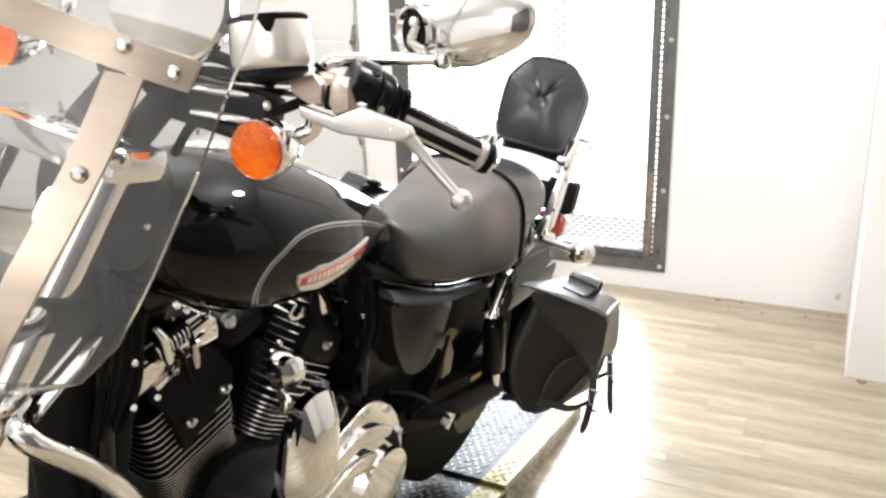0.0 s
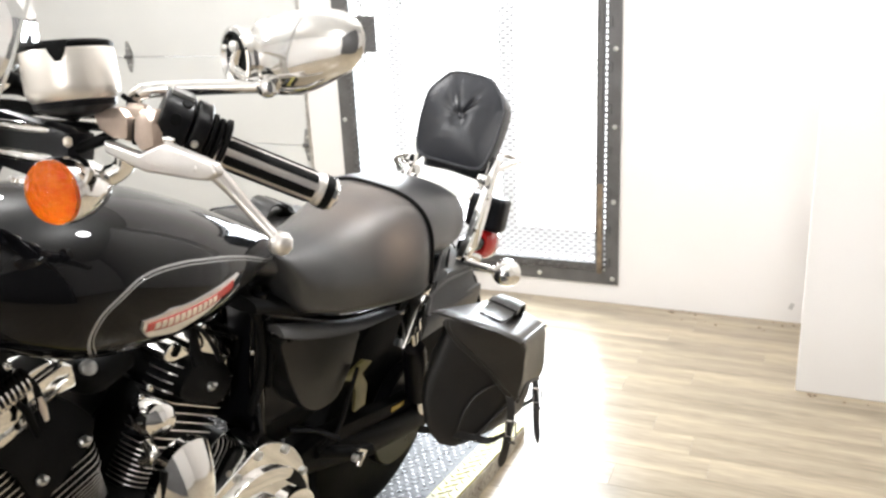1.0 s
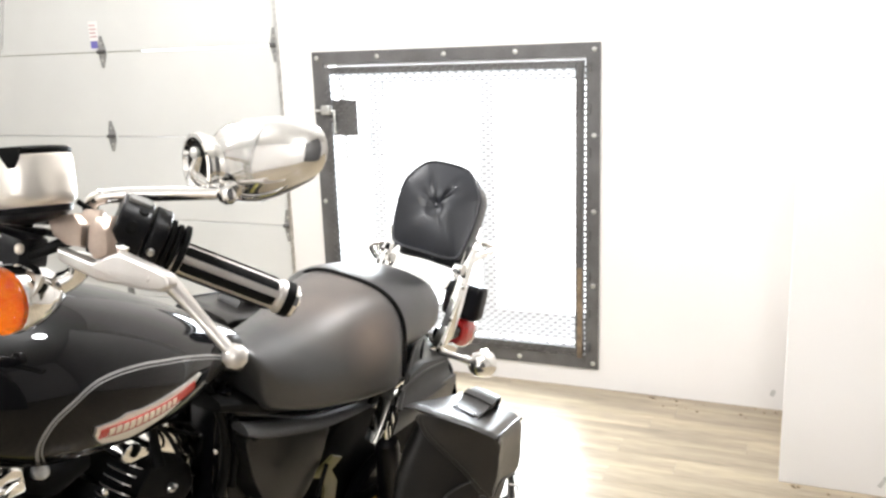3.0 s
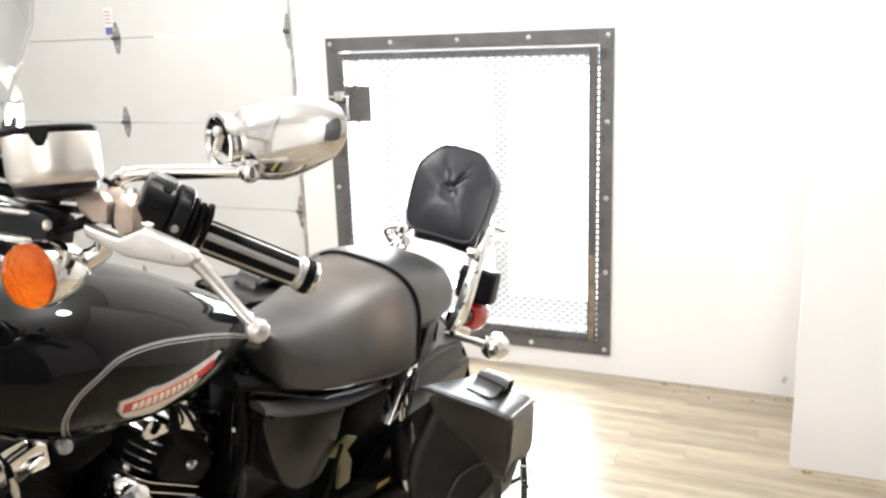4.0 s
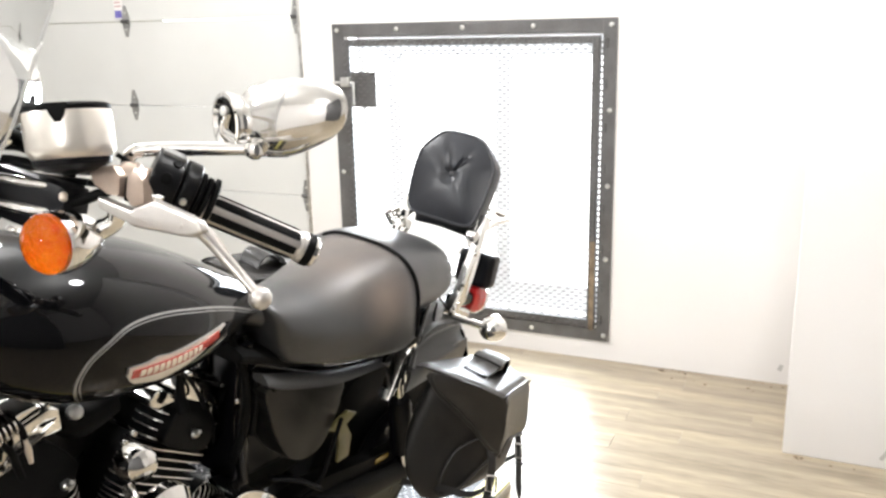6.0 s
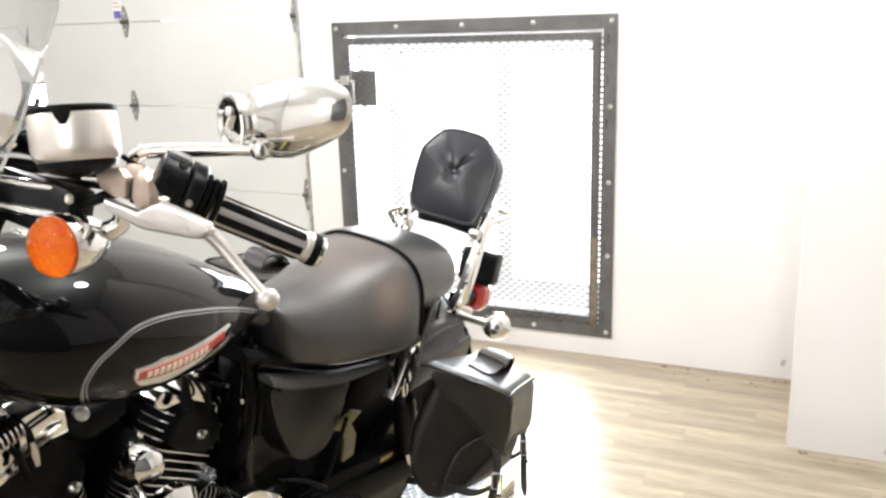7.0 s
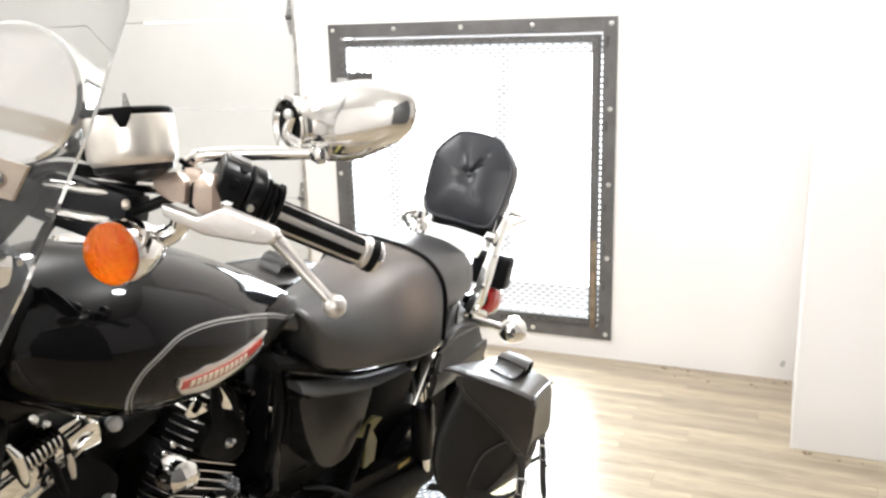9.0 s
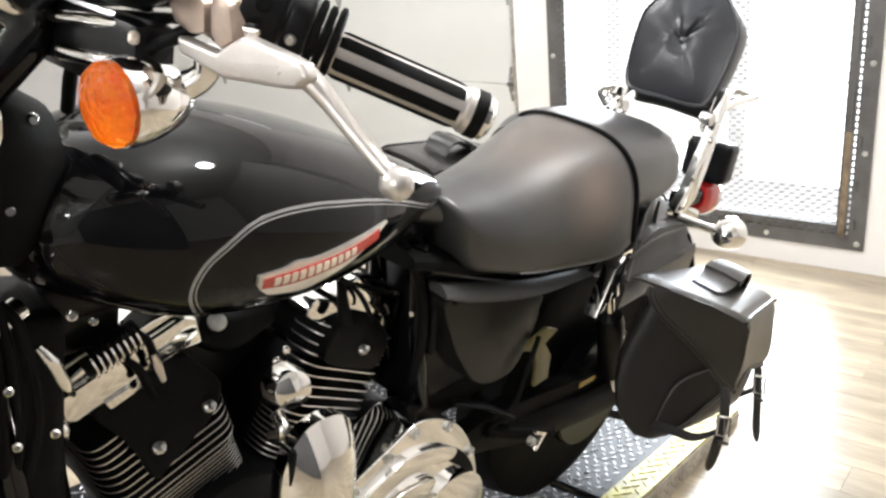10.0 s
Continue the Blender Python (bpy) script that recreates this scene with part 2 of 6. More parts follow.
# the back wall stands round the barred window and the overhead door
WX0, WX1, WZ0, WZ1 = -3.33, -2.036, 0.19, 1.516
back = bmesh.new()
box((-3.6, WALL_Y, 0), (WX0, WALL_Y + 0.16, ROOM_H), bm=back)
box((WX1, WALL_Y, 0), (-0.9, WALL_Y + 0.16, ROOM_H), bm=back)
box((WX0, WALL_Y, 0), (WX1, WALL_Y + 0.16, WZ0), bm=back)
box((WX0, WALL_Y, WZ1), (WX1, WALL_Y + 0.16, ROOM_H), bm=back)
box((-7.0, WALL_Y, 2.65), (-3.6, WALL_Y + 0.16, ROOM_H), bm=back)
tagged(part("wall_north", back, M_WALL, smooth=False), "smooth white painted wall with a barred window", "wall", kind="structure")
wall_piece("wall_return", (-1.18, 3.231, 0), (2.6, WALL_Y - 0.002, ROOM_H), M_WALL, "white boxed-out wall standing on the plank floor", bevel=0.004)
wall_piece("wall_east", (2.45, 0.75, 0), (2.6, 3.23, ROOM_H), M_WALL, "plain white wall of the showroom")
# two charcoal walls added out of view so the tank reflects dark
wall_piece("added_wall_south_east", (0.95, -3.85, 0), (1.1, 0.6, ROOM_H), M_DARK, "unseen charcoal wall added for dark reflections in the tank")
wall_piece("added_wall_jog", (0.95, 0.602, 0), (2.6, 0.748, ROOM_H), M_DARK, "unseen charcoal wall added for dark reflections in the tank")
wall_piece("wall_south", (-7, -4, 0), (2.45, -3.85, ROOM_H), M_WALL, "plain white wall of the showroom")
wall_piece("wall_west", (-7.15, -4, 0), (-7.0, 4.05, ROOM_H), M_FAR, "plain grey wall of the showroom")
wall_piece("ceiling", (-7.15, -4, ROOM_H), (2.6, 4.05, ROOM_H + 0.1), M_CEIL, "flat pale ceiling", "ceiling")
wall_piece("backdrop", (-9, 9.0, -2), (4, 9.1, 6), material("outdoor_glare", (1.0, 1.0, 1.0), 0.9, emit=4.0, bump=0), "overexposed daylight outside", "backdrop")

M_SCUFF = material("grey_scuff", (0.55, 0.54, 0.52), 0.7, var=0.15, scale=40)
for sx, sy, sz, w, h, turn in ((-0.845, 3.2305, 0.055, 0.014, 0.045, 28), (-0.825, 3.2305, 0.030, 0.008, 0.022, -15), (-1.225, WALL_Y - 0.0005, 0.075, 0.018, 0.03, 20)):
    scuff = box((-w / 2, -0.001, -h / 2), (w / 2, 0.001, h / 2), m=pose(sx, sy, sz, 0, turn, 0))
    tagged(part("wall_scuff", scuff, M_SCUFF, smooth=False), "faint grey scuff mark on the white wall", "scuff", kind="structure")

# ---- overhead door ----
door = empty("door_1", Matrix.Identity(4), "closed white sectional overhead door with steel hinges", "garage door", kind="structure")
DOOR_Y = WALL_Y + 0.035
for k in range(6):
    z0 = -0.235 + 0.465 * k
    z1 = min(z0 + 0.461, 2.64)
    part("panel", box((-6.95, DOOR_Y, max(z0, 0.005)), (-3.62, DOOR_Y + 0.045, z1), 0.004), M_DOOR, door, smooth=False)
part("door_track", box((-3.625, DOOR_Y - 0.03, 0.0), (-3.604, DOOR_Y + 0.03, 2.64), 0.002), M_ZINC, door, "white painted steel track")




def hinge(x, z, half):
    """A steel leaf hinge over a panel joint: two pointed leaves and a knuckle."""
    w = 0.05
    pts = [(x - 0.012, z - 0.085), (x + 0.004, z - 0.085), (x + w / 2, z - 0.02), (x + w / 2, z + 0.02), (x + 0.004, z + 0.085), (x - 0.012, z + 0.085), (x - w / 2, z + 0.02), (x - w / 2, z - 0.02)]
    h = part("hinge", slab(pts, DOOR_Y - 0.006, DOOR_Y - 0.001, "y"), M_HINGE, door, "galvanised steel hinge", smooth=False)
    b = bmesh.new()
    tube([(x - w / 2, DOOR_Y - 0.014, z), (x + w / 2, DOOR_Y - 0.014, z)], 0.010, 10, bm=b)
    part("knuckle", b, M_STEEL, h)
    for dz in (-0.045, 0.045):
        part("bolt", lathe([(0.007, 0), (0.007, 0.004), (0.004, 0.007), (0, 0.007)], pose(x, DOOR_Y - 0.005, z + dz, 90), 10), M_ZINC, h)


sticker = part("sticker", box((-4.852, DOOR_Y - 0.004, 1.640), (-4.790, DOOR_Y - 0.0015, 1.790)), M_WALL, door, "white paper label with a blue bar", smooth=False)
part("sticker_bar", box((-4.848, DOOR_Y - 0.006, 1.645), (-4.800, DOOR_Y - 0.0042, 1.685)), material("label_blue", (0.14, 0.13, 0.42), 0.5), sticker, smooth=False)
for k in range(4):
    part("sticker_line", box((-4.846, DOOR_Y - 0.0055, 1.705 + 0.02 * k), (-4.800 - 0.006 * (k % 2), DOOR_Y - 0.0042, 1.712 + 0.02 * k)), material("label_red", (0.50, 0.30, 0.30), 0.6), sticker, smooth=False)
for hx in (-3.645, -4.775, -5.90):
    for hz in (0.23, 0.695, 1.16, 1.625, 2.09):
        hinge(hx, hz, 0)

# ---- barred window ----
win = empty("window_1", Matrix.Identity(4), "overexposed window behind a bolted steel frame with expanded mesh", "window", kind="structure")
FX0, FX1, FZ0, FZ1 = -3.412, -1.985, 0.096, 1.582
FW = 0.062
for lo, hi in (((FX0, FZ0), (FX0 + FW, FZ1)), ((FX1 - FW, FZ0), (FX1, FZ1)), ((FX0 + FW, FZ1 - FW), (FX1 - FW, FZ1)), ((FX0 + FW, FZ0), (FX1 - FW, FZ0 + FW))):
    part("frame_bar", box((lo[0], WALL_Y - 0.012, lo[1]), (hi[0], WALL_Y - 0.002, hi[1]), 0.0015), M_STEEL, win, "dark raw steel bar", smooth=False)
GX0, GX1, GZ0, GZ1 = FX0 + 0.072, FX1 - 0.066, FZ0 + 0.068, FZ1 - 0.075
for lo, hi in (((GX0 - 0.008, GZ0), (GX0 + 0.028, GZ1)), ((GX1 - 0.042, GZ0), (GX1 - 0.005, GZ1)), ((GX0 + 0.028, GZ1 - 0.035), (GX1 - 0.042, GZ1)), ((GX0 + 0.028, GZ0), (GX1 - 0.042, GZ0 + 0.035))):
    part("gate_bar", box((lo[0], WALL_Y - 0.02, lo[1]), (hi[0], WALL_Y + 0.012, hi[1]), 0.002), M_STEEL, win, "dark angle steel of the hinged grille", smooth=False)
part("hinge_angle", box((GX1 - 0.030, WALL_Y - 0.034, GZ0 - 0.01), (GX1 - 0.007, WALL_Y - 0.0205, GZ0 + 0.42), 0.003), M_RUST, win, "rust-brown angle steel", smooth=False)
part("hinge_angle", box((GX1 - 0.026, WALL_Y - 0.030, GZ0 + 0.425), (GX1 - 0.010, WALL_Y - 0.0205, GZ1), 0.003), M_STEEL, win, smooth=False)
for bx, bz in [(FX0 + 0.028, z) for z in (0.125, 0.5, 0.845, 1.19, 1.552)] + [(FX1 - 0.026, z) for z in (0.125, 0.5, 0.844, 1.184, 1.552)] + [(x, z) for x in (-3.053, -2.71, -2.366) for z in (0.124, 1.553)]:
    part("bolt", lathe([(0.0115, 0), (0.0115, 0.003), (0.008, 0.007), (0, 0.008)], pose(bx, WALL_Y - 0.012, bz, 90), 14), M_ZINC, win, "zinc dome bolt")
# the hinge side: short links across the slot between gate and frame
sp_bm = bmesh.new()
for k in range(60):
    zk = GZ0 + 0.01 + k * 0.026
    if zk < GZ1 - 0.02:
        box((GX1 - 0.006, WALL_Y - 0.010, zk), (GX1 + 0.005, WALL_Y - 0.003, zk + 0.010), bm=sp_bm)
tagged(part("hinge_strip", sp_bm, M_STEEL, win, "perforated hinge strip", smooth=False), kind="stuff")
for kz in (0.206, 0.366, 0.545, 0.735, 0.924, 1.108, 1.30, 1.476):
    part("hinge_knuckle", lathe([(0.004, -0.022), (0.0075, -0.020), (0.0075, 0.020), (0.004, 0.022)], pose(-2.030, WALL_Y - 0.016, kz), 10), M_STEEL, win)
# expanded metal: thin slanting strands between short flat bonds
ex = bmesh.new()
PITCH, ROWH, TH = 0.042, 0.0165, 0.0012
MY = WALL_Y - 0.0215
nz = int((GZ1 - GZ0) / ROWH)
nx = int((GX1 - GX0 - 0.01) / (PITCH / 2))
for r in range(nz + 1):
    z = GZ0 + r * ROWH
    for c in range(nx + 1):
        if (c + r) % 2:
            continue
        x = GX0 + c * PITCH / 2
        h, bw = 0.0085, 0.0030
        v = [ex.verts.new(p) for p in ((x - h, MY, z - bw), (x + h, MY, z - bw), (x + h, MY - 0.003, z + bw), (x - h, MY - 0.003, z + bw))]
        ex.faces.new(v)
        if r < nz:
            for sgn in (1, -1):
                x0, x1 = x + sgn * h * 0.8, x + sgn * (PITCH / 2 - h * 0.8)
                if x1 < GX0 - 0.002 or x1 > GX1:
                    continue
                w = [ex.verts.new(p) for p in ((x0, MY, z - TH), (x1, MY, z + ROWH - TH), (x1, MY - 0.002, z + ROWH + TH), (x0, MY - 0.002, z + TH))]
                ex.faces.new(w)
part("mesh_screen", ex, M_MESH, win, "expanded diamond steel mesh", smooth=False)
latch = part("latch_plate", box((GX0 + 0.03, WALL_Y - 0.02, 1.176), (GX0 + 0.168, WALL_Y - 0.012, 1.35), 0.002), M_STEEL, win, "dark steel latch guard", smooth=False)
lb = bmesh.new()
tube([(GX0 - 0.06, WALL_Y - 0.035, 1.30), (GX0 + 0.05, WALL_Y - 0.035, 1.30), (GX0 + 0.05, WALL_Y - 0.035, 1.19)], 0.006, 8, 1, bm=lb, curve=False)
part("slide_bolt", lb, M_ZINC, latch)
part("bolt_housing", box((GX0 - 0.02, WALL_Y - 0.045, 1.28), (GX0 + 0.03, WALL_Y - 0.02, 1.325), 0.003), M_ZINC, latch)
for px in (-3.137, -2.552):
    part("window_post", box((px - 0.04, WALL_Y + 0.10, WZ0), (px + 0.04, WALL_Y + 0.14, WZ1), 0.003), M_FRAME, win, "pale painted window post", smooth=False)
part("window_rail", box((WX0, WALL_Y + 0.101, WZ0), (WX1, WALL_Y + 0.139, WZ0 + 0.13), 0.003), M_FRAME, win, "pale painted bottom rail", smooth=False)
part("window_rail", box((WX0, WALL_Y + 0.101, WZ1 - 0.096), (WX1, WALL_Y + 0.139, WZ1), 0.003), M_FRAME, win, "pale painted top rail", smooth=False)

# ---- bike ramp ----
PSI, LEAN, PITCH_UP = 2.8, 11.0, 9.0
RAMP = Matrix.Translation((-2.06, 1.95, 0.1)) @ pose(0, 0, 0, -PITCH_UP, 0, -PSI)
ramp = empty("bike_ramp", RAMP, "black diamond-plate ramp with a yellow edge stripe", "ramp")
RW = 1.1


def lugs(a, b, y0, y1, m):
    """Raised tread lugs, turned by turns, over a strip from (a, y0) to (b, y1) in m's plane."""
    t = bmesh.new()
    n, y = 0, y0 + 0.014
    while y < y1 - 0.012:
        x = a + 0.012 + (0.015 if n % 2 else 0.0)
        k = 0
        while x < b - 0.010:
            ang = radians(52 if (k + n) % 2 else -38)
            d, s = Vector((math.cos(ang), math.sin(ang), 0)), Vector((-math.sin(ang), math.cos(ang), 0))
            c, up = Vector((x, y, 0)), Vector((0, 0, 0.0024))
            L, W = 0.0140, 0.0036
            base = [t.verts.new(m @ p) for p in (c + d * L, c + s * W, c - d * L, c - s * W)]
            top = [t.verts.new(m @ p) for p in (c + d * L * 0.62 + up, c + s * W * 0.5 + up, c - d * L * 0.62 + up, c - s * W * 0.5 + up)]
            t.faces.new(top)
            for i in range(4):
                t.faces.new((base[i], base[(i + 1) % 4], top[(i + 1) % 4], top[i]))
            x += 0.030
            k += 1
        y += 0.0215
        n += 1
    return t


def plate(name, y0, y1, z, parent):
    """One deck section: sheet, painted edge and raised tread lugs."""
    deck = part(name, box((-RW, y0, z - 0.008), (-0.078, y1, z)), M_PLATE, parent, smooth=False)
    part("edge_stripe", box((-0.078, y0, z - 0.008), (0.0, y1, z)), M_PLATE_Y, deck, "worn yellow painted edge", smooth=False)
    for nm, mat, a, b in (("tread", M_LUG, -RW + 0.01, -0.08), ("stripe_tread", M_PLATE_Y, -0.078, 0.0)):
        tagged(part(nm, lugs(a, b, y0, y1, Matrix.Translation((0, 0, z))), mat, deck, smooth=False), kind="stuff")
    return deck


rear_deck = plate("rear_deck", 0.0, 0.66, 0.0, ramp)
rear_deck.matrix_local = pose(0, 0, 0, 3.5)
plate("front_deck", -2.3, -0.006, -0.012, ramp)
side = part("side_plate", slab([(0.66, 0.006), (0.66, 0.032), (0.0, -0.009), (0.0, -0.099)], -0.004, 0.004, "x"), M_PLATE_S, ramp, "bare diamond-plate side", smooth=False)
side_lugs = lugs(-0.10, 0.03, 0.0, 0.66, Matrix(((0, 0, 1, 0.004), (0, 1, 0, 0), (1, 0, 0, 0), (0, 0, 0, 1))))
drop = [v for v in side_lugs.verts if not (-0.092 + 0.155 * v.co.y < v.co.z < -0.014 + 0.061 * v.co.y)]
bmesh.ops.delete(side_lugs, geom=drop, context="VERTS")
tagged(part("side_tread", side_lugs, M_PLATE_S, side, smooth=False), kind="stuff")
part("side_plate", slab([(0.0, -0.105), (0.0, -0.02), (-2.3, -0.02), (-2.3, -0.47)], -0.03, -0.022, "x"), M_PLATE, ramp, smooth=False)


# ---- motorcycle ----
# the axes and foot of the leaning machine: left, back, up
BX, BY, BZ, BO = (0.97900, -0.07777, -0.18846), (0.04825, 0.98651, -0.15643), (0.19808, 0.14406, 0.96954), (-2.35431, -0.13217, 0.43167)
M_LIP = material("satin_black_paint", (0.045, 0.045, 0.046), 0.5, var=0.2, scale=8)
BIKE = Matrix((BX, BY, BZ)).transposed().to_4x4()
BIKE.translation = BO
bike = empty("motorcycle", BIKE, "black cruiser motorcycle with chrome trim leaning on its stand", "motorcycle")


def bp(name, bm, mat, parent=None, label="", smooth=True):
    return part(name, bm, mat, parent or bike, label, smooth)


def toward(p, d, roll=0):
    """A pose at p whose z axis points along d."""
    return Matrix.Translation(p) @ Vector(d).to_track_quat("Z", "Y").to_matrix().to_4x4() @ pose(0, 0, 0, 0, 0, roll)


def bolt_head(p, d, r, mat, parent, h=None):
    h = h or r * 0.8
    return bp("bolt", lathe([(r, 0), (r, h * 0.7), (r * 0.8, h), (0, h)], toward(p, d), 6), mat, parent)


# fuel tank: y, half width, bottom, top, widest height
TANK = [(0.742, 0.03, 0.90, 0.955, 0.93), (0.762, 0.078, 0.872, 0.99, 0.93), (0.82, 0.125, 0.843, 1.022, 0.92), (0.90, 0.152, 0.815, 1.038, 0.905), (1.0, 0.157, 0.806, 1.033, 0.895),
        (1.1, 0.148, 0.812, 1.013, 0.89), (1.2, 0.122, 0.83, 0.983, 0.893), (1.29, 0.090, 0.860, 0.95, 0.900), (1.355, 0.060, 0.868, 0.925, 0.893), (1.378, 0.04, 0.878, 0.914, 0.893), (1.386, 0.012, 0.888, 0.905, 0.895)]
TP = 2.35
tank = bp("fuel_tank", body(TANK, 44, 56, TP), M_PAINT, label="gloss black teardrop fuel tank")


def tank_point(y, z, out=0.001):
    """The place on the tank's left flank at (y, z), lifted a little."""
    w, lo, hi, mid = curve_value(TANK, y)
    f = min(0.995, abs(z - mid) / ((hi - mid) if z > mid else (mid - lo)))
    return Vector((w * (1 - f**TP) ** (1 / TP) + out, y, z))


def tank_ribbon(pts, width, out, lift=0.0008):
    path = [p for p in smooth_path([(0, y, z) for y, z in pts], 8)]
    rows = []
    for i, p in enumerate(path):
        d = (path[min(i + 1, len(path) - 1)] - path[max(i - 1, 0)]).normalized()
        n = Vector((0, -d.z, d.y))
        a, b = p + n * (out + width / 2), p + n * (out - width / 2)
        rows.append([tank_point(a.y, a.z, -0.002), tank_point(a.y, a.z, lift), tank_point(b.y, b.z, lift), tank_point(b.y, b.z, -0.002)])
    return rings(rows)


STRIPE = [(1.335, 0.893), (1.29, 0.903), (1.243, 0.9175), (1.195, 0.931), (1.128, 0.9455), (1.073, 0.9535), (1.03, 0.958), (0.98, 0.958), (0.942, 0.951), (0.911, 0.933), (0.889, 0.915), (0.878, 0.893), (0.88, 0.872), (0.895, 0.85), (0.918, 0.832), (0.95, 0.824)]
bp("pinstripe", tank_ribbon(STRIPE, 0.0031, 0.0), M_STRIPE, tank, "broad silver pinstripe")
bp("pinstripe", tank_ribbon(STRIPE, 0.0015, 0.0048), M_STRIPE, tank, "thin silver pinstripe")
LOWER = [(0.93, 0.826), (1.0, 0.82), (1.08, 0.824), (1.15, 0.832), (1.22, 0.848), (1.27, 0.872)]
bp("tank_seam", tube([tank_point(y, z - 0.006, 0.0) for y, z in LOWER], 0.003, 6), M_PAINT, tank)


def badge_plate(top, bot, lift, base):
    """A thin plate on the tank between two edges, given as (y, z) rows."""
    rows = []
    n = 26
    for i in range(n + 1):
        y = top[0][0] + (top[-1][0] - top[0][0]) * i / n
        hi, lo = curve_value(top, y)[0], curve_value(bot, y)[0]
        hi = max(hi, lo + 0.0004)
        rows.append([tank_point(y, lo, base), tank_point(y, lo, lift), tank_point(y, (lo + hi) / 2, lift + 0.0008), tank_point(y, hi, lift), tank_point(y, hi, base)])
    return rings(rows)


B_TOP = [(0.949, 0.893), (0.985, 0.8955), (1.0, 0.9), (1.03, 0.899), (1.10, 0.907), (1.165, 0.914)]
B_BOT = [(0.949, 0.882), (0.963, 0.867), (0.985, 0.862), (1.02, 0.8585), (1.05, 0.866), (1.10, 0.882), (1.165, 0.9115)]
badge = bp("tank_badge", badge_plate(B_TOP, B_BOT, 0.0035, -0.002), M_FIN, tank, "silver and red tank badge")
R_TOP = [(0.956, 0.8885), (1.0, 0.891), (1.06, 0.896), (1.10, 0.901), (1.145, 0.909)]
R_BOT = [(0.956, 0.876), (1.0, 0.874), (1.06, 0.880), (1.10, 0.887), (1.145, 0.896)]
bp("badge_field", badge_plate(R_TOP, R_BOT, 0.0048, 0.003), M_RED, badge, "red enamel field")
for k in range(11):
    y = 0.974 + k * 0.0118
    hi, lo = curve_value(R_TOP, y)[0], curve_value(R_BOT, y)[0]
    w = 0.0042
    t_row = [(y - w, hi - 0.0026), (y, hi - 0.0022), (y + w, hi - 0.0018)]
    b_row = [(y - w, lo + 0.0026), (y, lo + 0.0029), (y + w, lo + 0.0032)]
    bp("badge_bar", badge_plate(t_row, b_row, 0.0058, 0.004), M_BONE, badge)
bp("filler_cap", lathe([(0.036, -0.01), (0.036, 0.004), (0.032, 0.009), (0, 0.012)], toward((-0.035, 0.93, 1.034), (-0.1, -0.05, 1)), 32), M_CHROME, tank)

# seats: the warm sheen on the rider's seat is painted into its colour
M_SHEEN_VINYL = material("warm_sheen_vinyl", (0.034, 0.034, 0.0345), 0.34, 0.0, spec=0.8, var=0.25, scale=5, fine=420, bump=0.25)
wt = M_SHEEN_VINYL.node_tree
w_tc, w_dist, w_map, w_noise = (wt.nodes.new(k) for k in ("ShaderNodeTexCoord", "ShaderNodeVectorMath", "ShaderNodeMapRange", "ShaderNodeTexNoise"))
w_dist.operation, w_dist.inputs[1].default_value = "DISTANCE", (0.05, 1.60, 0.972)
w_noise.inputs["Scale"].default_value = 9
w_map.inputs[1].default_value, w_map.inputs[2].default_value, w_map.inputs[3].default_value, w_map.inputs[4].default_value = 0.05, 0.17, 0.55, 0.0
# second brown spot: a painted highlight on the seat's near shoulder
w_dist2, w_map2, w_max = (wt.nodes.new(k) for k in ("ShaderNodeVectorMath", "ShaderNodeMapRange", "ShaderNodeMath"))
w_dist2.operation, w_dist2.inputs[1].default_value, w_max.operation = "DISTANCE", (0.172, 1.632, 0.905), "MAXIMUM"
w_map2.inputs[1].default_value, w_map2.inputs[2].default_value, w_map2.inputs[3].default_value, w_map2.inputs[4].default_value = 0.0, 0.095, 0.85, 0.0
wt.links.new(w_tc.outputs["Object"], w_dist2.inputs[0]), wt.links.new(w_dist2.outputs["Value"], w_map2.inputs[0])
w_mul, w_mix = wt.nodes.new("ShaderNodeMath"), wt.nodes.new("ShaderNodeMixRGB")
w_mul.operation = "MULTIPLY_ADD"
w_mul.use_clamp = True
w_mul.inputs[2].default_value = 0.0
w_gain = wt.nodes.new("ShaderNodeMapRange")
w_gain.inputs[1].default_value, w_gain.inputs[2].default_value, w_gain.inputs[3].default_value, w_gain.inputs[4].default_value = 0.3, 0.7, 0.55, 1.0
wt.links.new(w_tc.outputs["Object"], w_dist.inputs[0]), wt.links.new(w_tc.outputs["Object"], w_noise.inputs[0])
wt.links.new(w_dist.outputs["Value"], w_map.inputs[0]), wt.links.new(w_noise.outputs[0], w_gain.inputs[0])
wt.links.new(w_map.outputs[0], w_max.inputs[0]), wt.links.new(w_map2.outputs[0], w_max.inputs[1]), wt.links.new(w_max.outputs[0], w_mul.inputs[0]), wt.links.new(w_gain.outputs[0], w_mul.inputs[1])
w_ramp = next(n for n in wt.nodes if n.type == "VALTORGB")
w_mix.inputs[2].default_value = (0.175, 0.132, 0.105, 1)
wt.links.new(w_mul.outputs[0], w_mix.inputs[0]), wt.links.new(w_ramp.outputs[0], w_mix.inputs[1])
wt.links.new(w_mix.outputs[0], wt.nodes["Principled BSDF"].inputs["Base Color"])
